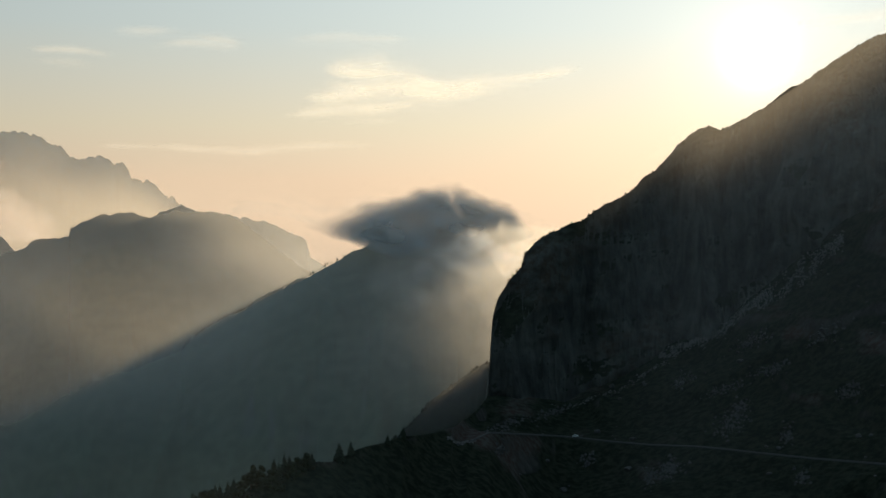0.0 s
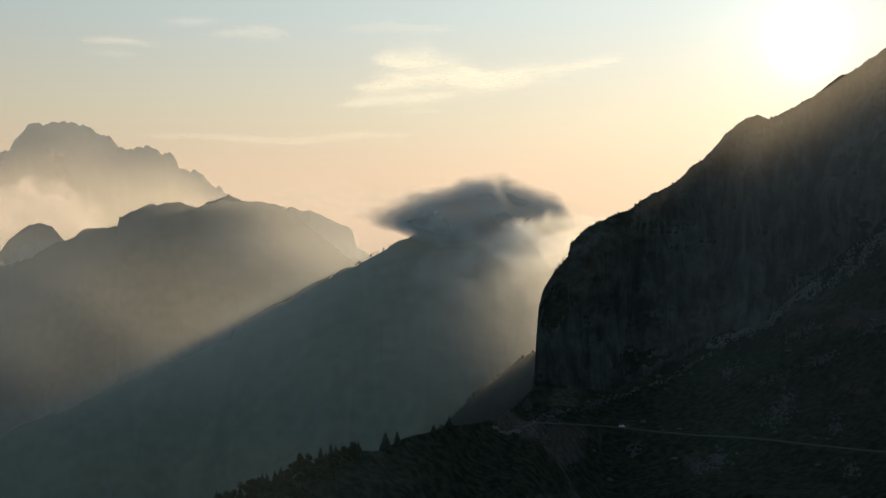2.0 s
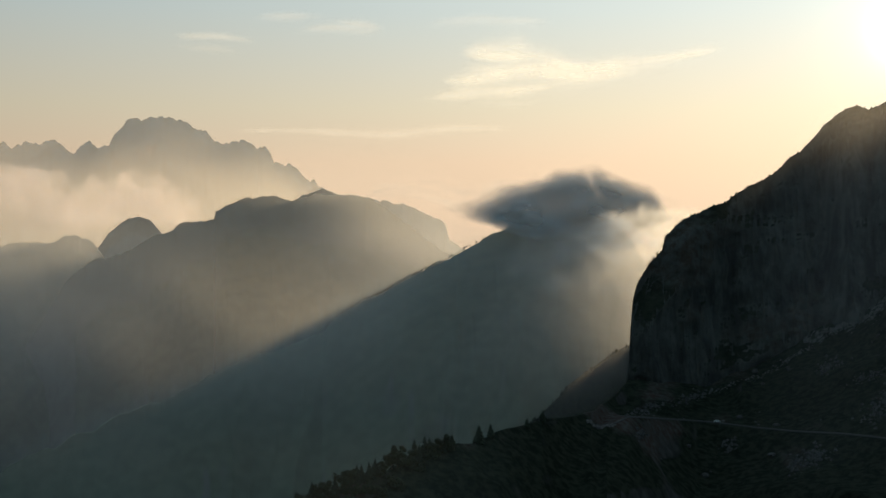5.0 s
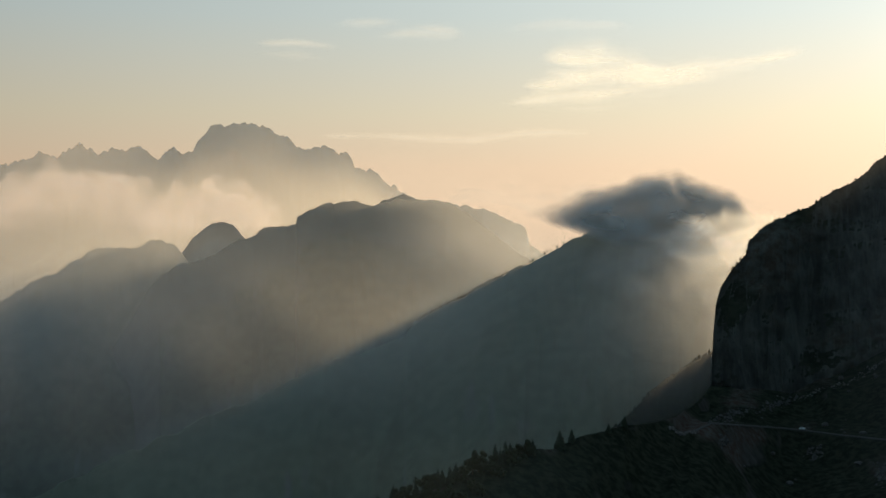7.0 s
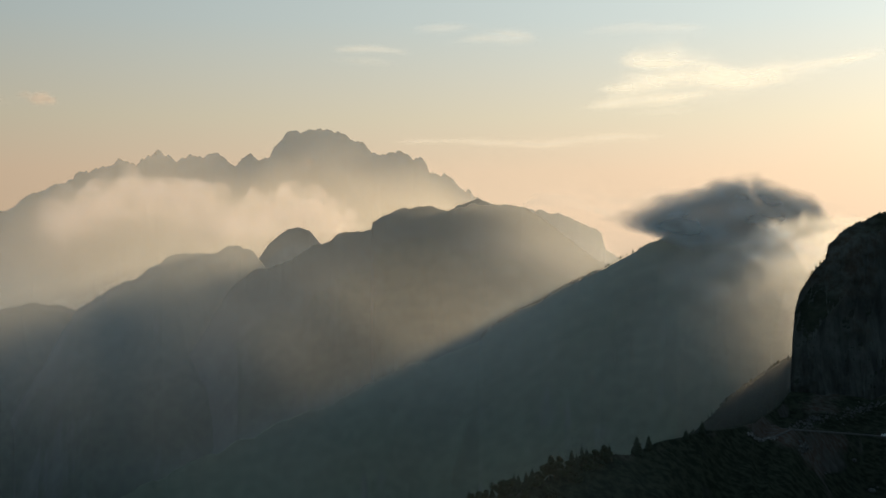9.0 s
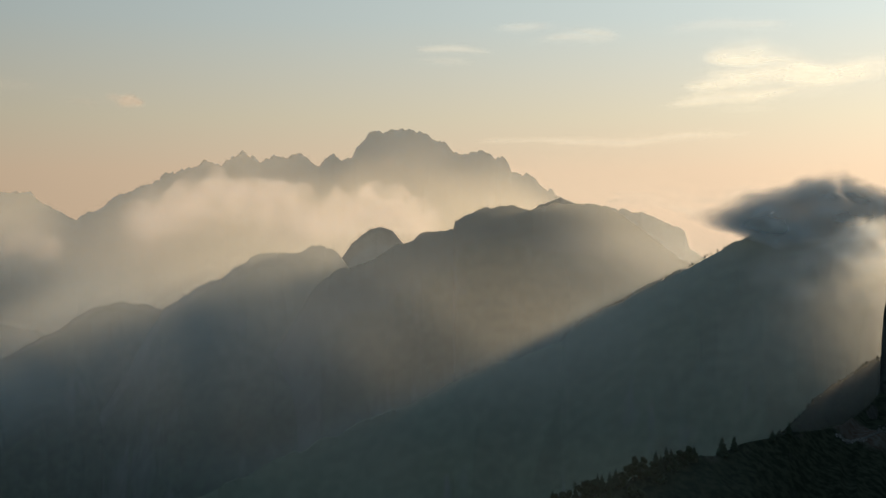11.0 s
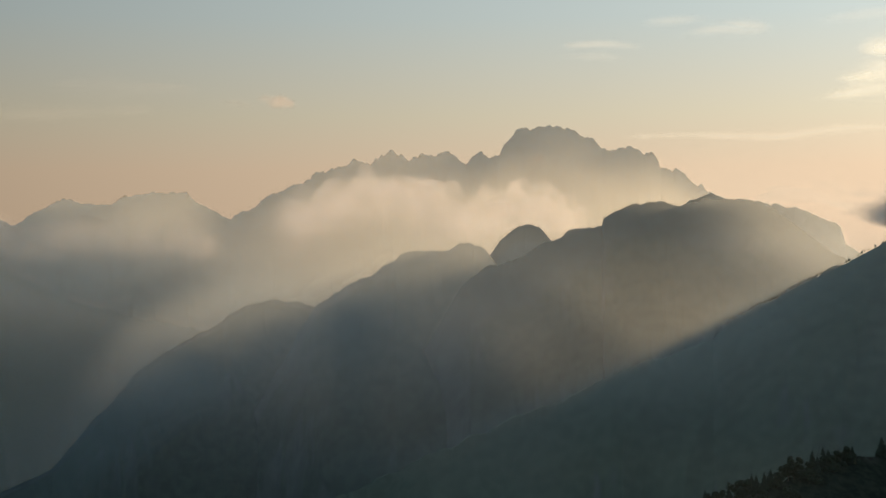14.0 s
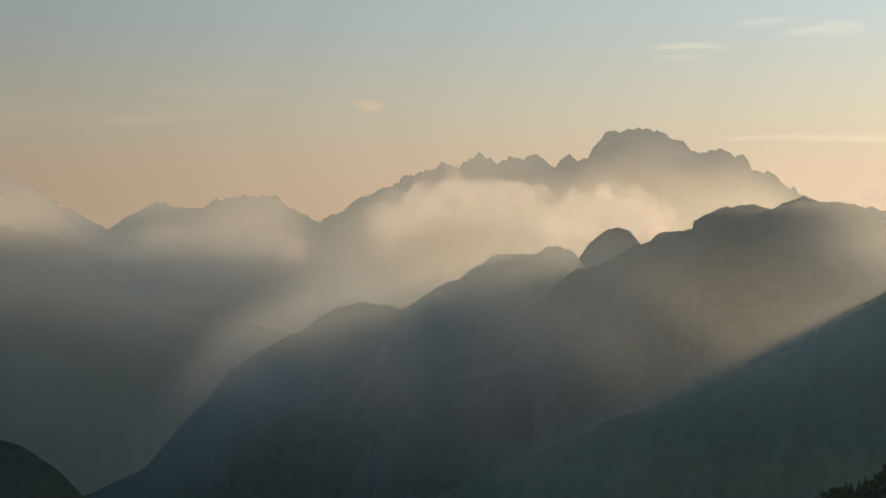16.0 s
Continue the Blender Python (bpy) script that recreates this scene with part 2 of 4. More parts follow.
CAP = [(-34, -13.5), (-24.86, -10.05), (-20.57, -8.27), (-17.34, -6.94), (-14.08, -5.46), (-10.69, -4.2), (-10.5, -3.9), (-9.85, -3.35), (-8.9, -2.8), (-8.2, -2.52), (-7.28, -2.0),
       (-6.35, -1.5), (-5.92, -1.36), (-4.77, -0.67), (-4.08, -0.33), (-2.49, 0.37), (-1.2, 0.68), (-0.46, 0.76), (0.3, 0.65), (1.2, 0.3), (2.0, -0.4),
       (2.9, -1.6), (4, -3.2), (6, -6.0), (9, -9.0)]
MID = [(-23.5, -6.0), (-22.0, -3.8), (-21.37, -2.76), (-21.02, -2.19), (-20.57, -1.61), (-19.88, -1.26), (-18.73, -0.92), (-17.92, -0.57), (-17.57, -0.24),
       (-16.88, -0.17), (-16.41, 0.25), (-15.71, 0.39), (-15.13, 0.32), (-15.04, 0.71), (-14.55, 1.11), (-13.62, 1.35), (-12.68, 1.42),
       (-11.86, 1.25), (-11.04, 1.47), (-10.11, 1.42), (-8.94, 1.44), (-8.36, 1.11), (-7.55, 0.6), (-6.39, -0.33), (-5.23, -1.14), (-2, -3.5)]
MID_BACK = [(-13.5, 0.2), (-11.98, 1.07), (-11.23, 1.58), (-10.69, 1.79), (-10.16, 1.51), (-9.41, 1.26), (-8.48, 1.25), (-7.43, 1.11),
            (-6.62, 0.83), (-5.65, 0.37), (-5.46, -0.33), (-4.82, -0.74), (-3.85, -1.71), (-1, -3.0)]
LEFT = [(-29.5, -7.0), (-28.2, -5.0), (-27.5, -3.6), (-27.06, -2.95), (-26.19, -2.26), (-25.08, -1.7), (-23.96, -1.21), (-23.63, -0.84), (-22.84, -0.57),
        (-22.16, -0.5), (-21.71, -0.52), (-21.02, -0.34), (-20.45, -0.25), (-20.11, -0.45), (-19.76, -0.8), (-19.19, -1.5), (-18.27, -2.66), (-16, -5)]
KNOB = [(-21.5, -3.0), (-20.34, -1.5), (-19.76, -0.76), (-19.3, -0.11), (-18.73, 0.36), (-18.27, 0.52), (-17.69, 0.31), (-17.11, -0.17), (-16.41, -0.8), (-15, -2.2)]
HUMP = [(-48, -10.4), (-40, -10.0), (-37.5, -9.0), (-35.58, -6.86), (-34.66, -5.97), (-34.2, -5.3), (-33.05, -4.51), (-31.9, -3.96), (-30.74, -3.39), (-30.46, -3.05), (-29.8, -2.7),
        (-28.64, -2.51), (-27.47, -2.63), (-26.96, -2.82), (-25.84, -3.55), (-24.45, -4.96), (-22, -7)]
MASSIF = [(-40, -5), (-36.45, -2.96), (-34.17, -1.38), (-32.56, -0.36), (-30.94, 0.56), (-29.54, 1.25), (-28.14, 1.95), (-26.74, 2.64),
          (-26.04, 2.92), (-25.33, 3.14), (-24.52, 3.05), (-24.16, 3.39), (-23.74, 3.6), (-23.35, 3.39), (-23.0, 3.2), (-22.53, 3.4),
          (-21.95, 3.3), (-21.48, 3.62), (-21.13, 3.41), (-20.67, 3.03), (-20.32, 3.4), (-20.02, 3.51), (-19.74, 3.3), (-19.28, 3.39),
          (-19.04, 3.89), (-18.58, 4.3), (-17.66, 4.54), (-17.2, 4.6), (-16.4, 4.36), (-15.83, 4.14), (-15.38, 4.02), (-15.04, 3.6),
          (-14.7, 3.43), (-13.91, 3.72), (-13.58, 3.57), (-13.35, 3.3), (-13.13, 3.45), (-12.8, 3.06), (-12.69, 2.83), (-12.24, 2.68),
          (-11.8, 2.47), (-11.25, 2.06), (-10.05, 1.43), (-8.5, 0.2), (-6, -2), (0, -4), (10, -5)]
MESA = [(-41, -0.5), (-38.66, 0.71), (-37.21, 1.58), (-36.76, 1.67), (-36.2, 1.44), (-35.06, 1.44), (-34.61, 1.73), (-33.47, 1.92),
        (-32.09, 1.89), (-31.86, 1.57), (-30.94, 1.14), (-29.55, 0.21), (-27, -0.8)]
EDGE = [(-50, 4.5), (-46, 3.6), (-42.98, 2.88), (-42.55, 2.55), (-41.81, 2.29), (-40.84, 1.62), (-39.1, 0.72), (-37, -0.6)]
LOW = [(-50, 1.2), (-46, 1.3), (-42.99, 0.73), (-40.85, 0.27), (-38.89, -1.33), (-36.45, -2.5), (-33.73, -3.24), (-30, -4.0), (-26, -6)]
SPUR = [(-7, -13.0), (-3.32, -9.02), (-1.93, -7.76), (-0.53, -6.38), (0.4, -5.68), (1.1, -5.15), (1.94, -4.63), (3.19, -3.69), (5, -3.0), (8, -2.6)]
KNOLL = [(-52, -7.2), (-46, -7.3), (-43.06, -7.73), (-42.42, -7.94), (-41.78, -8.3), (-41.14, -8.88), (-40.28, -9.81), (-39, -11.5), (-37.5, -14)]

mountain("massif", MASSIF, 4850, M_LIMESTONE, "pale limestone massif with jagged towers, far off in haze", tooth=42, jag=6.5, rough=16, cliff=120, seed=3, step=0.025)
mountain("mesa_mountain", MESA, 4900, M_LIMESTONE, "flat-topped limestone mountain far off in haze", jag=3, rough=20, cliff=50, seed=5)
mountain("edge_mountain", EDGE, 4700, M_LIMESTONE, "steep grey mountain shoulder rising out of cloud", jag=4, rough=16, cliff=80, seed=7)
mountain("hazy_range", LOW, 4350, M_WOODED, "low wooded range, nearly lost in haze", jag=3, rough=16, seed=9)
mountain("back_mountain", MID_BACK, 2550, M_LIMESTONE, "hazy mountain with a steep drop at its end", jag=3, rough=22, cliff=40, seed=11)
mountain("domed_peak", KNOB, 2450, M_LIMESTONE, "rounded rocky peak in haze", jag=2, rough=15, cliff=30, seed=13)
mountain("long_mountain", MID, 1960, M_WOODED, "long dark mountain with a rounded rocky top", jag=3, rough=16, cliff=60, seed=15)
mountain("wooded_mountain", LEFT, 2080, M_WOODED, "dark wooded mountain with a stepped crest", jag=3, rough=16, cliff=20, seed=17)
mountain("low_hump", HUMP, 2220, M_WOODED, "low rounded wooded hill in shadow", jag=2, rough=22, cliff=10, seed=19)
mountain("cloud_capped_mountain", CAP, 1550, M_ALP, "dark mountain with a long even ridge and a cloud on its summit", jag=2.5, rough=18, front=0.85, seed=21, step=0.025)
mountain("lower_spur", SPUR, 1185, M_KNOLL, "dark spur falling away into the valley behind the cliff", jag=1.5, rough=10, grain=80, front=0.8, depth=400, seed=23)
mountain("near_knoll", KNOLL, 680, M_KNOLL, "dark grassy knoll below", jag=1.0, rough=4, grain=50, front=1.0, depth=300, back=200, seed=25, rows=90)

# valley floor, one sheet out to the horizon
gx, gy = np.meshgrid(np.linspace(-9000, 9000, 181), np.linspace(-9000, 9000, 181))
ground = grid_object("ground", gx, gy, 14 * fractal(gx / 900, gy / 900, 71, 4) - 190, M_GROUND)
tagged(ground, "dark green valley floor", "ground", kind="structure")

# ---- the near slope with its road ----
FORE = [(-24, -18), (-15, -13.0), (-11.5, -10.9), (-9.36, -10.06), (-8.22, -9.75), (-7.24, -9.34), (-6.16, -8.86), (-4.54, -8.65), (-3.44, -8.22), (-2.37, -7.95),
        (-1.65, -7.7), (-0.36, -7.51), (0.36, -7.32), (1.11, -6.83), (1.94, -6.02), (5.06, -5.99), (7.37, -4.92), (9.2, -3.85),
        (11.68, -2.67), (14.11, -0.48), (15.85, 1.1), (17.73, 2.55), (24, 5.0)]
FORE_R = [(-24, 525), (-9.36, 615), (-4.54, 675), (-1.65, 742), (0.36, 825), (1.94, 1050), (5, 1088), (9.2, 1125), (24, 1125)]
ROAD = [(-1.0, -7.9), (1.11, -7.52), (4.72, -7.65), (5.53, -7.7), (6.92, -7.83), (8.53, -7.93), (10.35, -7.95), (11.48, -8.01), (12.82, -8.12), (15.02, -8.26),
        (17.77, -8.35), (24, -8.5)]
ROAD_R = [(-1.0, 757), (1.11, 817), (4.72, 968), (5.53, 975), (8.5, 938), (12, 885), (17.77, 810), (24, 735)]


def slope_height(b, r, rough=True):
    """Height of the near slope at a bearing and distance."""
    rc = along(FORE_R, b)
    zc = EYE_Z + rc * tan_deg(along(FORE, b))
    rr = np.minimum(along(ROAD_R, b), rc - 10)
    zr = np.minimum(EYE_Z + rr * tan_deg(along(ROAD, b)), zc - 2)
    on = np.clip((b + 2.0) / 3.0, 0, 1)  # the road's bench begins at the spur
    behind = zc - np.maximum(r - rc, 0) * 0.75
    above = zr + (zc - zr) * np.clip((r - rr - 5) / np.maximum(rc - rr - 5, 1), 0, 1) ** 1.15
    below = zr - np.maximum(rr - 5 - r, 0) * 0.16 - np.maximum(rr - 120 - r, 0) * 0.25
    bench = np.where(r >= rr, above, below)
    spur = zc - np.maximum(rc - r, 0) * 0.42
    z = np.where(r > rc, behind, spur * (1 - on) + bench * on)
    if rough:
        away = np.clip(np.abs(r - rr) / 40 - 0.15, 0, 1) * on + (1 - on)
        crest = np.clip(np.abs(r - rc) / 50, 0.12, 1)
        x, y = np.radians(b) * 900, r
        z = z + away * crest * (8 * ribs(x / 75 + 0.006 * y + 0.3 * smooth_noise(x / 40, y / 60, 81), y / 190, 82, 2) - 6 + 1.5 * fractal(x / 28, y / 36, 83, 4, 0.45))
    return z


def on_slope(b, r):
    x, y = r * math.sin(radians(b)), r * math.cos(radians(b))
    return Vector((x, y, float(slope_height(np.array([b]), np.array([r]))[0])))


fb, fr = np.meshgrid(np.arange(-24, 24.01, 0.05), np.concatenate([np.arange(400, 640, 6), np.arange(640, 1140, 2.0), np.arange(1140, 1400, 10)]))
slope = grid_object("near_slope", fr * np.sin(np.radians(fb)), fr * np.cos(np.radians(fb)), slope_height(fb, fr), M_SLOPE)
tagged(slope, "dark alpine slope of turf, dwarf pine and rubble", "slope", kind="structure")

# ---- the cliff ----
CLIFF = [(1.80, -7.5), (1.90, -6.0), (1.94, -4.86), (1.98, -3.93), (2.07, -2.77), (2.25, -2.07), (2.83, -1.13), (3.25, -0.66), (3.36, -0.13), (3.87, 0.41), (5.03, 0.98),
         (6.07, 1.44), (7.34, 2.26), (8.71, 3.18), (9.62, 4.32), (10.41, 4.93), (10.86, 5.06), (11.31, 4.85), (11.87, 5.05),
         (13.42, 5.97), (14.74, 6.84), (15.82, 7.58), (16.9, 8.2), (17.7, 8.61), (20, 9.6), (24, 11.0)]


def build_cliff():
    b = np.arange(1.80, 24.0, 0.02)
    rc = along(FORE_R, b) - 12
    zc = EYE_Z + rc * tan_deg(along(FORE, b)) - 25
    el = tan_deg(along(CLIFF, b))
    lean = 0.42
    r0 = (rc + lean * (EYE_Z - zc)) / (1 - lean * el)
    h = EYE_Z + r0 * el
    arc = np.radians(b) * r0
    h = h + 1.6 * fractal(arc / 22, arc * 0, 91, 4, 0.6) * np.clip((b - 2.2) / 0.6, 0.1, 1)
    rows = np.linspace(0, 1, 190)[:, None]
    # ledges: the wall steps back and stands up in turn
    step = rows + 0.02 * smooth_noise(arc[None, :] / 90, rows * 14, 95)
    z = h[None, :] + (zc - h)[None, :] * rows
    r = r0[None, :] + (rc - r0)[None, :] * np.clip(step, 0, 1.05)
    fade = np.clip(rows * 12, 0, 1)
    height = (h - zc)[None, :]
    bend = 0.3 * smooth_noise(arc[None, :] / 50, z / 60, 96)
    face = 12 * ribs(arc[None, :] / 85 + bend, z / 420, 97, 2) + 5 * ribs(arc[None, :] / 24 + bend, z / 160, 92, 3) + 2.2 * fractal(arc[None, :] / 11, z / 60, 98, 4, 0.55)
    beds = (z - 0.32 * arc[None, :] + 8 * smooth_noise(arc[None, :] / 60, z / 40, 94)) / 24
    face = face + 4.0 * (np.abs((beds % 1.0) - 0.5) * 2 - 0.5) * np.clip(0.6 + 0.8 * smooth_noise(arc[None, :] / 70, z / 70, 90), 0, 1) + 2.0 * fractal(arc[None, :] / 26, z / 20, 99, 5, 0.55)
    r = r - fade * np.clip(height / 60, 0.1, 1) * face
    back = np.array([260.0, 120, 50, 18, 5])[:, None]
    zb = h[None, :] - back * 0.8
    rb = r0[None, :] + back
    z, r = np.concatenate([zb, z]), np.concatenate([rb, r])
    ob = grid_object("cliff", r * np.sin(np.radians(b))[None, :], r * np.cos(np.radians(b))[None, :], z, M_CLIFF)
    tagged(ob, "huge dark rock wall with grassy ledges, in shadow", "cliff", kind="structure")
    return lambda a: Vector((float(np.interp(a, b, r0)) * math.sin(radians(a)), float(np.interp(a, b, r0)) * math.cos(radians(a)), float(np.interp(a, b, h))))


cliff_edge = build_cliff()


# ---- mist: thin veils one behind another, so that crests throw their shadows through the haze ----
def crest_line(points, dist):
    p = np.array(points, float)
    return p[:, 0], p[:, 1], dist


def mist(dist, b0, b1, mat, label, over=0.2, bottom=0.0, ends=(2.0, 2.0), seed=0, swing=0.0, reach=9000, tight=False, fade=0.0):
    """A veil of haze hanging across the valley, up to just above the crests that stand behind it; swing: how far its left end draws off."""
    b = np.arange(b0, b1, 0.03 if tight else 0.1)
    away = dist * (1 + swing * np.clip((-6 - b) / 36, 0, 1))
    none = -30 if tight else -9
    tops = [np.where((d > away) & (d < reach), np.interp(b, cb, ce, left=none, right=none), none) for cb, ce, d in RANGES]
    top = np.max(tops, axis=0)
    if not tight:
        wide = np.pad(top, 12, "edge")
        top = np.max([wide[k + 6:k + 6 + len(b) + 12] for k in range(-6, 7)], axis=0)
        top = np.convolve(top, np.ones(13) / 13, "valid")
    top = top + over
    zt = np.maximum(EYE_Z + away * tan_deg(top), bottom + 1)
    v = np.concatenate([np.linspace(0, 0.7, 22), np.linspace(0.7, 1.0, 24)[1:]])[:, None]
    z = bottom + (zt - bottom)[None, :] * v
    ripple = 0.0 if tight else 1.0
    r = away * (1 + ripple * 0.006 * smooth_noise(b / 4, b * 0, 31 + seed))[None, :] + ripple * 12 * smooth_noise(b[None, :] / 3, z / 120, 33 + seed)
    soft = np.clip((zt[None, :] - z) / (dist * tan_deg(fade or over)), 0, 1) if fade or over else np.ones_like(z)
    side = np.clip(np.minimum((b - b0) / ends[0], (b1 - b) / ends[1]), 0, 1)[None, :] + 0 * z
    ob = grid_object("mist", r * np.sin(np.radians(b))[None, :], r * np.cos(np.radians(b))[None, :], z, mat, (side, soft))
    return tagged(ob, label, "mist", kind="stuff")


M_MIST_CLIFF = mist_material("cliff_mist", 0.017, 160)
M_MIST_NEAR = mist_material("near_mist", 0.029, 260, deep=0.15, floor=(150, 420), high=0.12, thin=(-110, 30))
M_MIST_MIDDLE = mist_material("middle_mist", 0.022, 320, deep=0.15, floor=(150, 420), high=0.2, thin=(-110, 60))
M_MIST_SHADE = mist_material("shaded_mist", 0.095, 300, low=0.75, deep=0.08, floor=(220, 500), high=0.6, thin=(60, 400), through=0.25)
M_MIST_BEYOND = mist_material("bright_mist", 0.072, 420, high=0.2, thin=(20, 200), deep=0.12, floor=(280, 480), colour=(0.97, 0.89, 0.79))
M_MIST_FAR = mist_material("far_mist", 0.06, 500, high=0.3, thin=(40, 330), deep=0.3, floor=(300, 480), colour=(0.97, 0.89, 0.79))
RANGES.append(crest_line(CLIFF, 1100))
for i, d in enumerate((800, 870, 940, 1010)):
    mist(d, 5, 24, M_MIST_CLIFF, "faint haze before the shaded cliff", ends=(6.0, 1.0), seed=50 + i, over=0.3)
# added veils imitate the sun's glare spilling over the ridge
M_MIST_GLOW = mist_material("sun_glare_veil", 0.035, 200, low=0.8, deep=0.0, floor=(495, 590), high=1.0, thin=(600, 900), colour=(0.97, 0.90, 0.80))
for d in (620, 690, 760):
    mist(d, 7.5, 24, M_MIST_GLOW, "veil standing in for the sun's glare over the ridge", ends=(3.5, 1.0), over=0.0, tight=True)
RANGES.pop()
M_MIST_GROVE = mist_material("grove_haze", 0.018, 120, low=0.7, colour=(0.94, 0.93, 0.82), deep=1.0, high=1.0, through=0.10)
RANGES.append(crest_line(FORE, 690))
for d in (500, 530, 560):
    mist(d, -24, -1.0, M_MIST_GROVE, "thin haze over the wood on the spur", ends=(2.0, 6.0), over=1.6, fade=2.6, seed=d, reach=700)
RANGES.pop()
for d in (1485, 1505, 1525):
    mist(d, -26, 5, M_MIST_SHADE, "bluish haze in the shadow of the mountain", ends=(14.0, 7.0), over=0.0, reach=1600, tight=True)
for d in (1865, 1890, 1915, 1935):
    mist(d, -46, -4.5, M_MIST_SHADE, "bluish haze in the shadow of the mountain", ends=(4.0, 7.0), over=0.0, reach=2300, tight=True)
# added veils, tinted and barely translucent, to look like haze in the ridge's shade
M_MIST_UNLIT = mist_material("shade_tinted_haze", 0.11, 260, low=0.8, colour=(0.80, 0.86, 0.88), deep=0.25, floor=(150, 420), high=1.0, through=0.12)
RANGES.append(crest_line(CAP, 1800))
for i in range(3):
    mist(1600 + 22 * i, -30, -5.5, M_MIST_UNLIT, "veil tinted blue as shaded haze beyond the ridge", ends=(8.0, 4.5), over=1.0, fade=1.5, seed=130 + i, reach=1801)
RANGES.pop()
# valley shade put into a dark veil colour; its top traces the shadow line
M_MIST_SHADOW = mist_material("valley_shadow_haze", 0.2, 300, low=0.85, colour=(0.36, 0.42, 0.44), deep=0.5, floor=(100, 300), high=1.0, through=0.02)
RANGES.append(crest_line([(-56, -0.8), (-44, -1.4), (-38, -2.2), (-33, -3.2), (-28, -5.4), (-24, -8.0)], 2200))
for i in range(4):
    mist(2090 + 25 * i, -56, -26, M_MIST_SHADOW, "blue-grey veil with the valley's shade in its colour", ends=(1.0, 8.0), over=0.1, fade=3.4, seed=140 + i, reach=2201)
RANGES.pop()
M_MIST_HAZE = mist_material("distant_haze", 0.17, 600, low=0.9, deep=0.8, high=1.0, through=0.06)
for d, reach in ((4130, 4400), (4180, 4400), (4230, 4400), (4280, 4400), (4510, 8900), (4550, 8900), (4590, 8900), (4630, 8900), (4670, 8900)):
    mist(d, -52, -5, M_MIST_HAZE, "grey haze over the far mountains", ends=(1.0, 2.0), over=0.0, reach=reach, tight=True)
M_MIST_SPUR = mist_material("spur_mist", 0.048, 120, low=0.7, deep=0.12, floor=(310, 430), high=0.8, through=0.45)
for d in (1085, 1110, 1135, 1160):
    mist(d, -8, 6, M_MIST_SPUR, "haze in the shade of the cliff", ends=(2.0, 1.0), over=0.0, reach=1190, tight=True)
M_MIST_GAP = mist_material("gap_mist", 0.06, 300, low=0.8, deep=0.1, floor=(280, 480), high=1.0, through=0.75)
for d in (1985, 2010, 2040):
    mist(d, -31, -14, M_MIST_GAP, "sunlit haze between the middle mountains", ends=(1.0, 3.0), over=0.0, reach=2100, tight=True)
# added veils dim the side valley in place of mountain shade
M_MIST_DIM = mist_material("dimming_haze", 0.21, 500, low=0.85, colour=(0.96, 0.83, 0.72), deep=0.6, floor=(150, 420), high=1.0, through=0.05)
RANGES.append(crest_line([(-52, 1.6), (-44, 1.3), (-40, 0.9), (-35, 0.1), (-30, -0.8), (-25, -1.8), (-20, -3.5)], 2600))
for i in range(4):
    mist(2330 + 35 * i, -52, -20, M_MIST_DIM, "brown veil darkening the side valley like shade", ends=(1.0, 8.0), over=0.2, fade=4.4, seed=120 + i, reach=2601)
RANGES.pop()
M_MIST_WARM = mist_material("warm_far_haze", 0.05, 500, low=0.85, colour=(0.98, 0.88, 0.77), high=1.0, thin=(700, 900), deep=0.1, floor=(300, 470), through=0.85)
for d in (2800, 2880, 2970, 3060):
    mist(d, -54, -17, M_MIST_WARM, "warm haze over the far mountains", ends=(1.0, 13.0), over=0.0, tight=True)
for d in (2780, 2850, 2940):
    mist(d, -31, -8, M_MIST_WARM, "warm haze before the massif", ends=(6.0, 3.0), over=0.0, tight=True)
for d in (2840, 2920, 3010):
    mist(d, -54, -28.5, M_MIST_WARM, "warm haze over the farthest mountains", ends=(1.0, 4.0), over=0.0, tight=True)
M_MIST_KNOLL = mist_material("knoll_haze", 0.06, 120, low=0.8, colour=(0.85, 0.92, 0.92), deep=1.0, high=1.0, through=0.0)
RANGES.append(crest_line(KNOLL, 680))
for d in (560, 590):
    mist(d, -52, -37.6, M_MIST_KNOLL, "bluish haze before the knoll", ends=(1.0, 0.5), over=0.0, tight=True, reach=700)
RANGES.pop()
M_MIST_POUR = mist_material("pouring_mist", 0.029, 150, low=0.35, high=0.05, thin=(-30, 30), deep=0.15, floor=(300, 460))
RANGES.append(crest_line([(-9, 0.3), (9, 0.3)], 1540))
for i in range(10):
    mist(1200 + 30 * i, -7, 8, M_MIST_POUR, "sunlit mist pouring off the summit ridge", ends=(9.0, 1.0), over=0.3, fade=1.4, seed=80 + i, reach=1545)
RANGES.pop()
for i in range(5):
    mist(1720 + 30 * i, -16, -2, M_MIST_POUR, "sunlit mist across the end of the long mountain", ends=(9.0, 1.0), over=0.1, fade=1.2, seed=90 + i, reach=2600)
M_MIST_END = mist_material("end_mist", 0.10, 220, low=0.6, high=1.0, thin=(600, 900), deep=0.05, floor=(380, 500), through=0.8)
for d in (1700, 1740, 1780, 1820, 1855):
    mist(d, -13, -3, M_MIST_END, "sunlit mist across the end of the long mountain", ends=(8.0, 0.3), over=0.0, reach=2600, tight=True)
for i in range(10):
    mist(1130 + 31 * i, -42, 7, M_MIST_NEAR, "thin haze over the deep valley", ends=(14.0, 2.0), over=2.6, seed=i, swing=(-0.15, 0.3, 0.1, 0.42, 0.0)[i % 5], reach=2600)
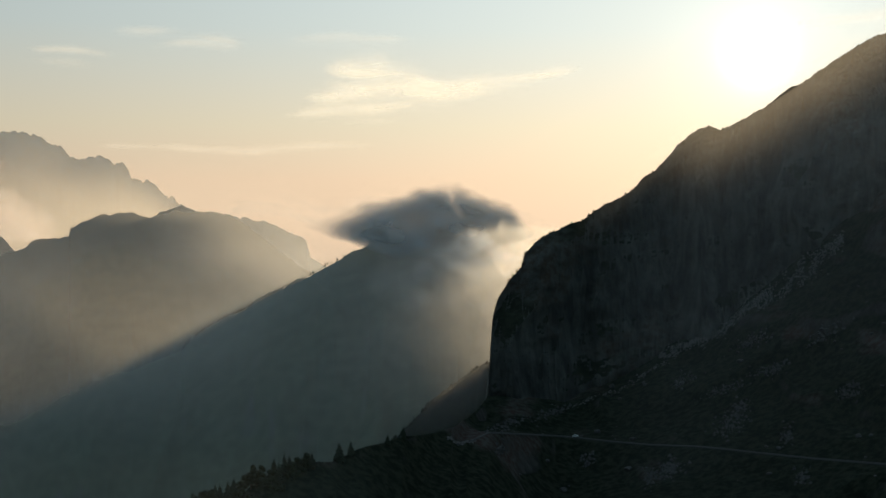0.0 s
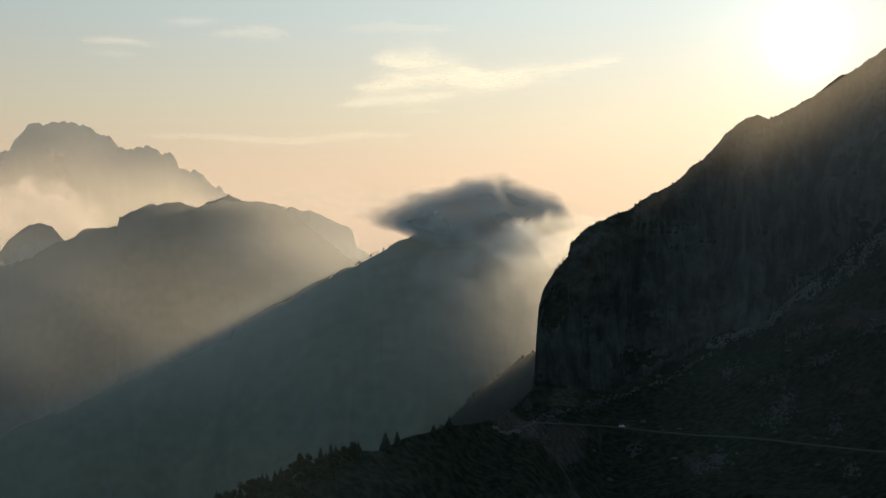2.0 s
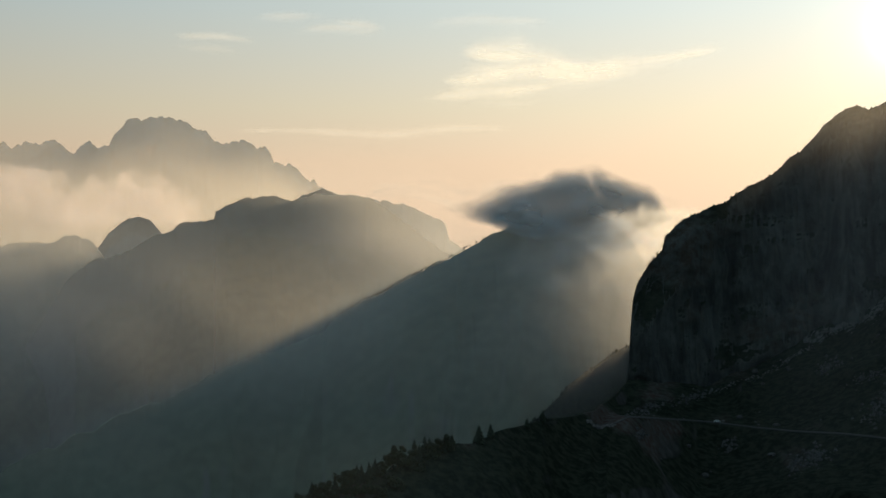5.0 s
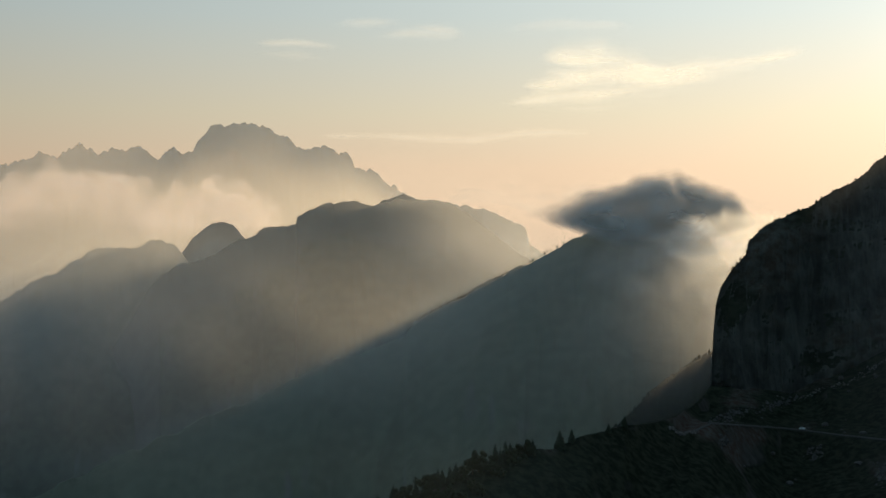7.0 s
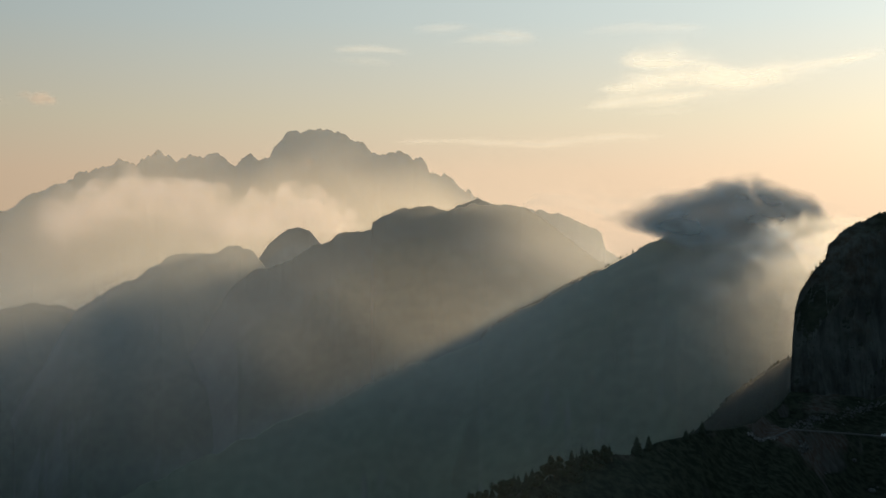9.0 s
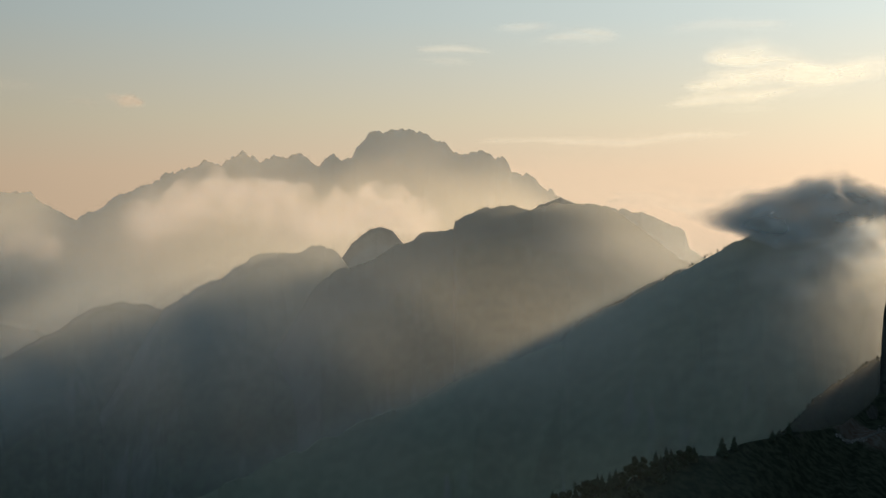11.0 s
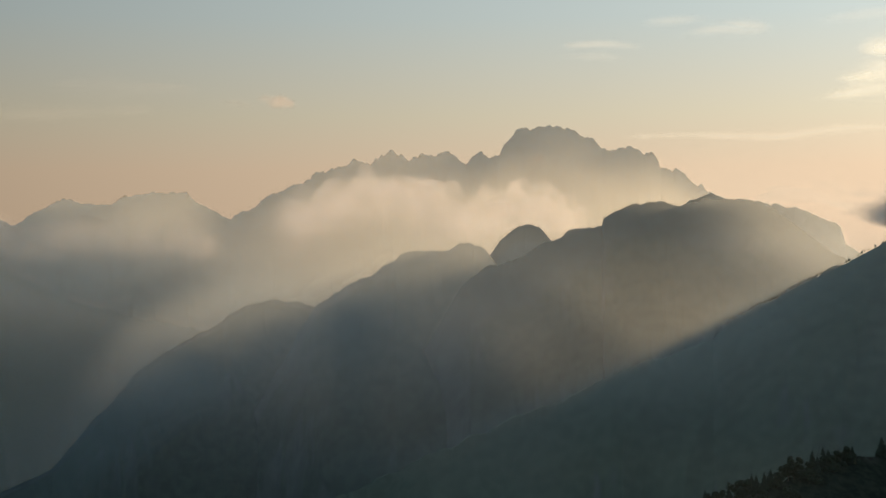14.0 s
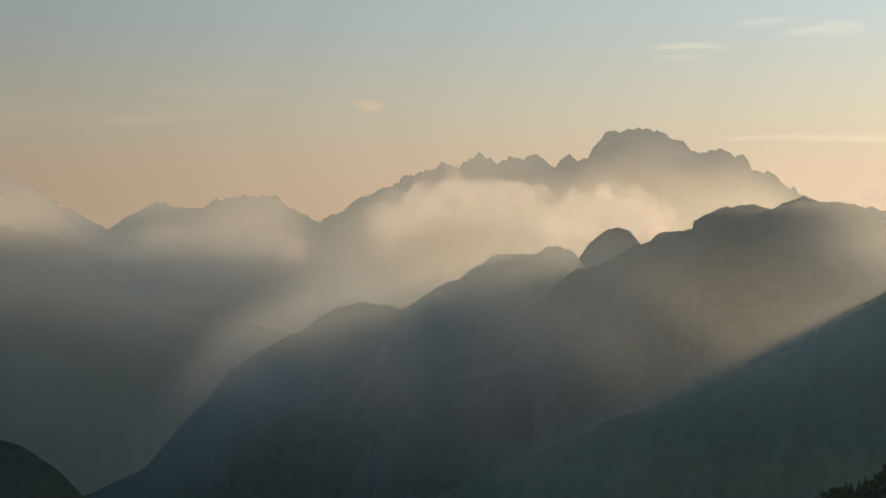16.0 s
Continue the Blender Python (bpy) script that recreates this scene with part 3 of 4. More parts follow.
for i, (d, swing) in enumerate(((1610, 0.0), (1700, 0.1), (1790, 0.05), (1990, 0.0), (2020, 0.0), (2045, 0.0), (2150, 0.0), (2300, 0.0), (2380, 0.1))):
    mist(d, -44, 8, M_MIST_MIDDLE, "sunlit haze in the middle valley", ends=(11.0, 3.0), over=2.6, seed=10 + i, swing=swing, reach=2600)
for i, d in enumerate((2620, 2720, 2830, 2950, 3080, 3230, 3400)):
    mist(d, -52, 14, M_MIST_BEYOND, "bright sunlit haze behind the middle peaks", ends=(18.0, 2.0), seed=30 + i, over=0.05, fade=2.2)
for i, d in enumerate((3700, 4000, 4300, 4600)):
    mist(d, -52, 14, M_MIST_FAR, "warm haze before the far peaks", ends=(18.0, 2.0), seed=40 + i, over=0.02, fade=2.0)


# ---- clouds: bodies of vapour in thin layers ----
def polar(b, el, r):
    return Vector((r * math.sin(radians(b)), r * math.cos(radians(b)), EYE_Z + r * math.tan(radians(el))))


def slice_material(name, alpha, colour=(0.97, 0.96, 0.97), through=0.5, grain=25.0, low=0.75):
    """Vapour whose density is stored on the layers of its body."""
    m, n = material(name)
    dense = n.add("ShaderNodeSeparateXYZ", {0: n.add("ShaderNodeUVMap", uv_map="rim").outputs[0]}).outputs[0]
    tuft = n.noise(n.add("ShaderNodeNewGeometry").outputs["Position"], 1.0 / grain, 4.0, 0.55)
    vapour_shader(n, n.math("MULTIPLY", n.math("MULTIPLY", dense, n.smooth(tuft, 0.3, 0.7, low, 1.0)), alpha, clamp=True), colour, through)
    return m


def ease(x):
    x = np.clip(x, 0, 1)
    return x * x * (3 - 2 * x)


def vapour(name, box, depths, density, mat, label, cols=200, lines=80, ripple=10.0, seed=0, group="", kind=""):
    """A body of vapour in layers; box: bearings and heights in degrees; density(b, el, k) with k from 0 (near) to 1 (far)."""
    b, el = np.meshgrid(np.linspace(box[0], box[1], cols), np.linspace(box[2], box[3], lines))
    i = (np.arange(lines - 1)[:, None] * cols + np.arange(cols - 1)[None, :])
    quads = np.stack([i, i + 1, i + 1 + cols, i + cols], -1).reshape(-1, 4)
    verts, faces, core, count = [], [], [], 0
    for j, dist in enumerate(depths):
        rho = np.clip(density(b, el, j / max(len(depths) - 1, 1)), 0, 1)
        r = dist + ripple * fractal(b / 1.3, el / 0.9, seed + 500 + j, 2)
        p = np.stack([r * np.sin(np.radians(b)), r * np.cos(np.radians(b)), EYE_Z + r * tan_deg(el)], -1).reshape(-1, 3)
        keep = quads[np.max(rho.reshape(-1)[quads], axis=1) > 0.004]
        used, inverse = np.unique(keep, return_inverse=True)
        verts.append(p[used])
        faces.append(inverse.reshape(-1, 4) + count)
        core.append(rho.reshape(-1)[keep].ravel())
        count += len(used)
    v, f, c = np.concatenate(verts), np.concatenate(faces), np.concatenate(core)
    mesh = bpy.data.meshes.new(name)
    mesh.vertices.add(len(v))
    mesh.vertices.foreach_set("co", v.ravel().astype(np.float32))
    mesh.loops.add(f.size)
    mesh.loops.foreach_set("vertex_index", f.ravel().astype(np.int32))
    mesh.polygons.add(len(f))
    mesh.polygons.foreach_set("loop_start", np.arange(0, f.size, 4, dtype=np.int32))
    mesh.polygons.foreach_set("use_smooth", np.ones(len(f), bool))
    layer = mesh.uv_layers.new(name="rim")
    layer.data.foreach_set("uv", np.stack([c, c], -1).ravel().astype(np.float32))
    mesh.update(calc_edges=True)
    mesh.materials.append(mat)
    return tagged(new(name, mesh), label, "cloud", group, kind)


def cap_density(b, el, k):
    """A lens arched over the summit, combed by the wind, with a bright rift."""
    x = b + 0.30 * fractal(b / 2.0 + 0.5 * k, el / 0.9, 601, 3, 0.45)
    y = el + 0.11 * fractal(b / 1.1 - 0.5 * k, el / 0.6, 607, 3, 0.5)
    top = along([(-6.2, 0.9), (-5.2, 1.3), (-4.0, 1.7), (-2.8, 2.05), (-1.6, 2.45), (-0.4, 2.8), (0.6, 2.8), (1.6, 2.45), (2.5, 1.95), (3.3, 1.35), (3.9, 0.8)], x)
    low = along([(-6.2, 0.8), (-5.2, 0.6), (-4.0, 0.25), (-3.0, -0.15), (-2.0, -0.4), (-1.0, -0.45), (0.0, -0.15), (1.0, -0.1), (2.0, 0.0), (3.0, 0.25), (3.9, 0.6)], x)
    arch = 0.25 * (2 * k - 1) ** 2
    body = (ease((top - arch - y) / 1.2) * ease((y - low) / 0.8)) ** 0.75
    comb = fractal(b / 3.0 + 0.3 * k, (y - 0.85 * top) / 0.5, 613, 3, 0.5)
    tuft = fractal(b / 1.2 + 0.6 * k, el / 0.6 + 0.4 * k, 617, 3, 0.5)
    body = body * np.clip(0.9 + 0.16 * comb + 0.16 * tuft, 0.1, 1.3)
    across = (x - 0.25) * 0.82 + (y - 2.1) * 0.57
    rift = ease((2.7 - y) / 0.5) * ease((y - 1.0) / 0.6)
    return body * (1 - 0.6 * rift * np.exp(-(across / 0.18) ** 2)) * (0.5 + 0.5 * ease((b + 6.0) / 3.0))


def spill_density(b, el, k):
    """Mist that pours over the ridge, thickest towards the gap beside the cliff."""
    x = b + 0.6 * fractal(b / 1.6 + 0.6 * k, el / 1.6, 631, 4, 0.55)
    y = el + 0.35 * fractal(b / 1.1, el / 1.1 - 0.6 * k, 633, 4, 0.55)
    thick = np.clip(0.04 + 0.13 * (x + 3.6), 0, 0.8) * ease((b + 4.4) / 2.0) + 0.9 * ease((x - 0.2) / 1.8) * ease((y + 2.2) / 2.0)
    fall = ease((y + 5.2) / 5.6) * ease((along([(-4.5, -1.2), (-2.5, -0.2), (-1, 0.4), (0.5, 0.8), (2, 1.1), (3.2, 1.3), (6, 0.8)], x) - y) / 0.8)
    curtain = 0.6 + 0.45 * fractal(x / 0.7 + 0.9 * k, y / 2.4, 637, 4, 0.55)
    return thick * fall * np.clip(curtain, 0.08, 1)


def wisp_density(b, el, k):
    x = b + 0.5 * fractal(b / 1.2 + k, el / 0.4, 641, 3)
    y = el + 0.16 * fractal(b / 0.7 + k, el / 0.3, 643, 4, 0.6)
    puff = ease((along([(-9.6, 1.3), (-8.2, 2.0), (-6.8, 2.15), (-5.2, 1.95), (-3.6, 2.2), (-2.0, 2.3), (1.0, 2.2), (4.5, 1.4)], x) - y) / 0.35)
    return puff * ease((y - along([(-9.6, 1.0), (-6.5, 1.2), (-4, 0.2), (4.5, -0.5)], x)) / 0.5) * ease((b + 9.6) / 1.2) * ease((4.6 - b) / 2) * np.clip(0.6 + 0.5 * fractal(b / 1.5, el / 0.25 + k, 647, 4), 0.05, 1)


# grey base colour holds the cap cloud's shaded side; the vapour itself is white
M_CAP = slice_material("shaded_cap_vapour", 0.42, (0.56, 0.585, 0.62), 0.10, 40, 0.85)
M_SPILL = slice_material("spill_vapour", 0.2, (0.97, 0.95, 0.92), 0.85, 60)
M_WISP = slice_material("wisp_vapour", 0.08, (0.93, 0.92, 0.95), 0.5, 60)
vapour("cap_cloud", (-6.4, 4.0, -0.5, 3.0), [1440 + 8 * i for i in range(13)], cap_density, M_CAP,
       "dark lens-shaped cloud with a bright rim, on the summit", 240, 90, 6.0, 1)
vapour("mist_spill", (-4.5, 6.0, -6.2, 1.4), [1235 + 28 * i for i in range(9)], spill_density, M_SPILL,
       "thin sunlit mist pouring off the ridge", 150, 120, 10.0, 2)
vapour("wisp_cloud", (-9.8, 4.8, -0.2, 2.8), [2700 + 30 * i for i in range(4)], wisp_density, M_WISP,
       "pale wisp of cloud behind the mountains", 200, 60, 12.0, 3)


def billow(b, el, size, seed, octaves=3):
    """Cauliflower edges: rounded heads with soft creases between."""
    total, amp = 0.0, 1.0
    for i in range(octaves):
        heap = np.sqrt(smooth_noise(b / size + 3.1 * i, el / size + 1.7 * i, seed + i) ** 2 + 0.03)
        total = total + amp * (2 * heap - 0.7)
        amp, size = amp * 0.36, size * 0.5
    return total


def bank_density(tops, deep, seed, left, right):
    def density(b, el, k):
        head = along(tops, b) - 0.75 * (1 - k) + 0.35 * smooth_noise(b / 0.8 + 7 * k, b * 0, seed + 9)
        edge = head + 0.44 * billow(b + 5 * k, el * 1.3, 0.95, seed, 3) - el
        body = ease(edge / 0.18) * (1 - ease((edge - 0.25) / deep))
        tuft = np.clip(0.75 + 0.42 * fractal(b / 1.0 - 3 * k, el / 0.7, seed + 20, 4, 0.5), 0.2, 1)
        return body * tuft * ease((b - left) / 1.5) * ease((right - b) / 0.8)
    return density


M_CUMULUS = slice_material("cumulus_vapour", 0.25, (1.0, 0.91, 0.91), 0.77, 90, 0.85)
M_PUFF = slice_material("puff_vapour", 0.16, (0.98, 0.78, 0.70), 0.62, 80, 0.9)
M_DRIFT = slice_material("drift_vapour", 0.10, (1.0, 0.88, 0.86), 0.72, 80, 0.85)
vapour("cumulus_bank", (-29.0, -15.2, -1.2, 3.6), [2620 + 26 * i for i in range(5)],
       bank_density([(-29, 1.6), (-27.5, 1.9), (-26.2, 2.6), (-24.8, 2.95), (-23.0, 2.75), (-21.8, 2.3), (-20.6, 1.7), (-19.4, 2.0), (-18.4, 2.1), (-17.4, 1.75), (-16.5, 1.35), (-15.4, 0.6)], 2.2, 651, -29.0, -15.3),
       M_CUMULUS, "bank of warm sunlit cloud before the far massif", 360, 130, 8.0, 4)
vapour("cumulus_drift", (-47.0, -30.5, -0.8, 3.2), [2740 + 20 * i for i in range(5)],
       bank_density([(-47, 1.9), (-43.5, 1.75), (-42.0, 1.5), (-40.8, 1.15), (-39.4, 0.85), (-38.6, 0.2), (-37.6, 0.45), (-36.4, 0.75), (-35.0, 0.7), (-33.6, 0.4), (-32.4, 0.7), (-31.0, 0.3)], 0.9, 671, -47.5, -30.6),
       M_DRIFT, "loose warm cloud clinging to the mountain shoulder", 260, 70, 8.0, 5)


def puff_density(spots):
    def density(b, el, k):
        x = b + 0.16 * fractal(b / 0.6 + k, el / 0.4, 681, 3, 0.45)
        y = el + 0.10 * fractal(b / 0.5, el / 0.4 + k, 683, 3, 0.45)
        total = 0.0
        for cb, ce, w, h, a in spots:
            total = np.maximum(total, a * np.exp(-((x - cb) / w) ** 2 - ((y - ce) / h) ** 2))
        return ease(total * 1.25 - 0.15)
    return density


vapour("small_cloud", (-31.5, -26.8, 4.7, 6.5), [4560, 4585, 4610], puff_density([(-28.35, 5.6, 0.42, 0.3, 1.0), (-28.0, 5.5, 0.3, 0.2, 0.8), (-28.8, 5.75, 0.5, 0.2, 0.5), (-30.0, 5.55, 0.9, 0.22, 0.3)]),
       M_PUFF, "small pink evening cloud", 120, 60, 6.0, 6)
vapour("peak_wisp", (-19.4, -16.5, 2.5, 3.8), [4390, 4410], puff_density([(-17.75, 3.2, 0.28, 0.22, 0.9), (-18.2, 3.0, 0.6, 0.15, 0.5), (-17.2, 2.95, 0.4, 0.15, 0.4)]),
       M_PUFF, "small puff of cloud on the massif", 80, 50, 4.0, 7)


# ---- high ice cloud ----
def strokes_density(strokes, seed, comb=0.3):
    """Feathered strokes: each a run of (bearing, height, half thickness) and a weight."""
    def density(b, el, k):
        total = 0.0
        x = b + 0.5 * fractal(b / 1.8 + k, el / 0.5, seed, 3)
        for spine, weight in strokes:
            mid = along([(p[0], p[1]) for p in spine], x)
            half = along([(p[0], p[2]) for p in spine], x)
            y = el + half * 0.5 * fractal(b / 1.5 + 2 * k, el / 0.4, seed + 5, 3, 0.5)
            ends = ease((x - spine[0][0]) / 0.9) * ease((spine[-1][0] - x) / 0.9)
            total = np.maximum(total, weight * ends * np.exp(-np.abs((y - mid) / half) ** 1.7))
        streak = 0.78 + 0.32 * fractal(b / 2.6 + 0.3 * el, (el - 0.09 * b) / comb, seed + 9, 3, 0.5)
        return total * np.clip(streak, 0.05, 1.1)
    return density


def streak_cloud(box, strokes, mat, label, seed, dist=4850, cols=220, lines=60):
    return vapour("streak_cloud", box, [dist - 14, dist], strokes_density(strokes, seed), mat, label, cols, lines, 6.0, seed, "high clouds")


M_CIRRUS = slice_material("ice_cloud", 0.38, (0.92, 0.96, 1.0), 0.85, 120, 0.7)
M_THIN = slice_material("thin_ice_cloud", 0.16, (0.92, 0.95, 1.0), 0.85, 120, 0.7)
M_FAINT = slice_material("faint_ice_cloud", 0.07, (0.97, 0.90, 0.88), 0.6, 120, 0.7)
streak_cloud((-6.8, 5.9, 4.9, 8.6), [
    ([(-4.9, 7.35, 0.25), (-3.9, 7.35, 0.38), (-2.4, 7.2, 0.5), (-0.9, 6.75, 0.45), (0.2, 6.5, 0.25)], 1.0),
    ([(-5.6, 6.0, 0.2), (-4.2, 6.35, 0.38), (-2.6, 6.55, 0.45), (-0.8, 6.5, 0.42), (0.8, 6.62, 0.32), (2.4, 6.85, 0.22), (4.2, 7.2, 0.16), (5.6, 7.45, 0.12)], 0.95),
    ([(-6.5, 5.55, 0.12), (-5.2, 5.65, 0.22), (-3.6, 5.75, 0.26), (-2.2, 5.9, 0.2), (-1.0, 6.1, 0.12)], 0.75),
    ([(-4.6, 5.2, 0.06), (-3.2, 5.22, 0.1), (-2.0, 5.28, 0.06)], 0.3)], M_CIRRUS, "bright wing-shaped streak of high cloud", 701, cols=320, lines=110)
for k, (box, strokes, mat, label) in enumerate((
        ((-12.0, -8.2, 7.9, 8.9), [([(-11.8, 8.2, 0.1), (-10.2, 8.25, 0.16), (-8.4, 8.2, 0.08)], 0.7), ([(-10.8, 8.55, 0.1), (-9.5, 8.45, 0.14), (-8.4, 8.25, 0.1)], 1.0)], M_THIN, "faint high cloud streak"),
        ((-13.8, -10.4, 8.3, 9.0), [([(-13.4, 8.65, 0.1), (-12.2, 8.72, 0.14), (-10.7, 8.7, 0.08)], 0.6)], M_THIN, "faint high cloud streak"),
        ((-17.0, -12.8, 7.1, 8.3), [([(-16.6, 7.85, 0.07), (-15.0, 7.82, 0.12), (-13.2, 7.72, 0.08)], 1.0), ([(-16.4, 7.35, 0.08), (-15.2, 7.35, 0.14), (-14.2, 7.3, 0.08)], 0.45)], M_THIN, "faint high cloud streak"),
        ((-6.8, -1.2, 8.2, 9.0), [([(-6.5, 8.45, 0.1), (-4.2, 8.65, 0.2), (-1.5, 8.6, 0.1)], 0.5)], M_THIN, "faint high cloud streak"),
        ((-14.5, -2.8, 3.5, 5.0), [([(-14.2, 4.1, 0.06), (-10.5, 4.1, 0.1), (-8.2, 3.95, 0.16), (-6.8, 4.1, 0.12), (-4.8, 4.25, 0.12), (-3.0, 4.2, 0.08)], 0.75)], M_THIN, "long faint cloud streak low in the sky"),
        ((13.8, 21, 8.4, 10.2), [([(14.2, 9.0, 0.12), (16.5, 9.15, 0.25), (20.8, 9.4, 0.25)], 0.9)], M_THIN, "grey cloud streak beside the sun"),
        ((-46, -32, 4.2, 6.0), [([(-45.5, 4.9, 0.2), (-41.5, 5.1, 0.4), (-38, 5.0, 0.25), (-33, 5.3, 0.12)], 1.0)], M_FAINT, "faint pink cloud patch"),
        ((-38, -31.5, 5.6, 7.0), [([(-37.5, 6.15, 0.15), (-35.5, 6.25, 0.35), (-32, 6.1, 0.15)], 1.0)], M_FAINT, "faint pink cloud patch"))):
    streak_cloud(box, strokes, mat, label, 720 + 13 * k)


# ---- road ----
def part(name, bm, mat, parent, label=""):
    mesh = bpy.data.meshes.new(name)
    bm.to_mesh(mesh)
    bm.free()
    mesh.materials.append(mat)
    ob = new(name, mesh)
    ob.parent = parent
    return tagged(ob, label)


def slope_smooth(b, r):
    return float(slope_height(np.array([b]), np.array([r]), False)[0])


rb = np.arange(0.6, 24.0, 0.05)
rr = along(ROAD_R, rb)
cross = np.array([-3.6, -3.2, -1.2, 1.2, 3.2, 3.6])[:, None]
rz = np.array([slope_smooth(a, c) for a, c in zip(rb, rr)])[None, :] + np.array([-1.5, 0.3, 0.42, 0.42, 0.3, -1.5])[:, None]
road = grid_object("road", (rr[None, :] + cross) * np.sin(np.radians(rb))[None, :], (rr[None, :] + cross) * np.cos(np.radians(rb))[None, :], rz, M_ROAD)
tagged(road, "narrow pale mountain road", "road", kind="structure")


# ---- trees ----
def tree_root(name, at, label, turn=0.0):
    root = new(name)
    root.matrix_basis = Matrix.Translation(at) @ Matrix.Rotation(turn, 4, "Z")
    return tagged(root, label, "tree", "trees on the spur")


def trunk_mesh(height, radius, rnd):
    bm = bmesh.new()
    rings = []
    for i in range(6):
        f = i / 5
        off = Vector((rnd.uniform(-0.05, 0.05) * height * f * 0.4, rnd.uniform(-0.05, 0.05) * height * f * 0.4, height * f - 0.8))
        rings.append([bm.verts.new(off + Vector((math.cos(a), math.sin(a), 0)) * radius * (1.15 - f)) for a in np.linspace(0, 2 * math.pi, 8)[:-1]])
    for lo, hi in zip(rings, rings[1:]):
        for i in range(7):
            bm.faces.new((lo[i], lo[(i + 1) % 7], hi[(i + 1) % 7], hi[i]))
    return bm


def conifer(at, height, width, seed, label):
    rnd = random.Random(seed)
    root = tree_root("spruce", at, label, rnd.uniform(0, 6))
    part("trunk", trunk_mesh(height * 0.95, 0.022 * height, rnd), M_BARK, root)
    bm = bmesh.new()
    tiers = 17
    for i in range(tiers):
        f = i / (tiers - 1)
        z = height * (0.08 + 0.9 * f)
        reach = width * 0.5 * (1 - f ** 1.5) * (0.65 + 0.35 * min(f * 5, 1)) + 0.1
        for j in range(14 - int(6 * f)):
            a = rnd.uniform(0, 2 * math.pi)
            long = reach * rnd.uniform(0.65, 1.15)
            drop = long * rnd.uniform(0.25, 0.5)
            d, sd = Vector((math.cos(a), math.sin(a), 0)), Vector((-math.sin(a), math.cos(a), 0))
            base = Vector((0, 0, z))
            tip = bm.verts.new(base + d * long + Vector((0, 0, -drop)))
            wide = long * 0.28 + 0.08
            m1 = bm.verts.new(base + d * long * 0.55 + sd * wide + Vector((0, 0, -drop * 0.55)))
            m2 = bm.verts.new(base + d * long * 0.55 - sd * wide + Vector((0, 0, -drop * 0.55)))
            up = bm.verts.new(base + d * long * 0.45 + Vector((0, 0, 0.12 * height / 10)))
            low = bm.verts.new(base + d * long * 0.5 + Vector((0, 0, -drop - 0.1 * long)))
            top = bm.verts.new(base + Vector((0, 0, 0.25)))
            for tri in ((top, m1, up), (top, up, m2), (up, m1, tip), (up, tip, m2), (tip, m1, low), (tip, low, m2), (top, low, m1), (top, m2, low)):
                bm.faces.new(tri)
    part("crown", bm, M_NEEDLE, root)
    return root


def broadleaf(at, height, width, seed, label):
    rnd = random.Random(seed)
    root = tree_root("broadleaf_tree", at, label, rnd.uniform(0, 6))
    part("trunk", trunk_mesh(height * 0.7, 0.025 * height, rnd), M_BARK, root)
    limbs, crown = bmesh.new(), bmesh.new()
    for i in range(7):
        a, f = i * 0.9 + rnd.uniform(-0.3, 0.3), rnd.uniform(0.3, 0.6)
        lo = Vector((0, 0, height * f))
        hi = lo + Vector((math.cos(a) * width * 0.36, math.sin(a) * width * 0.36, height * 0.25))
        ring = [[limbs.verts.new(c + Vector((math.cos(q), math.sin(q), 0)) * w) for q in (0, 2.1, 4.2)] for c, w in ((lo, 0.1), (hi, 0.03))]
        for q in range(3):
            limbs.faces.new((ring[0][q], ring[0][(q + 1) % 3], ring[1][(q + 1) % 3], ring[1][q]))
    part("limbs", limbs, M_BARK, root)
    centres = [Vector((rnd.gauss(0, 0.2) * width, rnd.gauss(0, 0.2) * width, height * rnd.uniform(0.15, 0.9))) for _ in range(18)]
    for c in centres:
        size = width * rnd.uniform(0.15, 0.24) * (1.2 - 0.5 * c.z / height)
        for _ in range(70):
            d = Vector((rnd.gauss(0, 1), rnd.gauss(0, 1), rnd.gauss(0, 1))).normalized()
            p = c + d * size * rnd.uniform(0.5, 1.1)
            u = d.orthogonal().normalized() * rnd.uniform(0.3, 0.55)
            w = d.cross(u).normalized() * rnd.uniform(0.3, 0.55) + d * 0.1
            q = [crown.verts.new(p + x) for x in (u, w, -u, -w)]
            crown.faces.new(q)
    part("crown", crown, M_LEAF, root)
    return root


def crest_place(b, back=4.0):
    return on_slope(b, float(along(FORE_R, b)) - back)


SINGLE = "single dark spruce on the crest of the spur"
for b, h, w in ((-1.62, 7.8, 4.6), (-2.25, 5.6, 4.6), (-4.25, 10.4, 7.4), (-3.77, 8.0, 5.0)):
    conifer(crest_place(b), h, w, int(b * -100), SINGLE)
WOOD = "dark spruce at the edge of the wood on the spur"
ROUND = "round-crowned dark tree on the spur"
grove = random.Random(12)
for k, (b, h, w) in enumerate(((-5.55, 7.6, 7.2), (-5.86, 7.0, 6.4), (-7.05, 7.0, 6.0), (-7.62, 11.0, 8.6), (-7.86, 9.6, 7.6), (-8.3, 7.2, 6.4), (-9.55, 9.6, 8.0), (-9.85, 10.6, 8.8), (-10.55, 9.0, 8.0),
                               (-10.85, 8.4, 7.4), (-11.5, 8.6, 8.0), (-12.1, 8.0, 7.4), (-12.9, 8.6, 8.0))):
    broadleaf(crest_place(b, grove.uniform(3, 9)), h, w, 500 + k, ROUND)
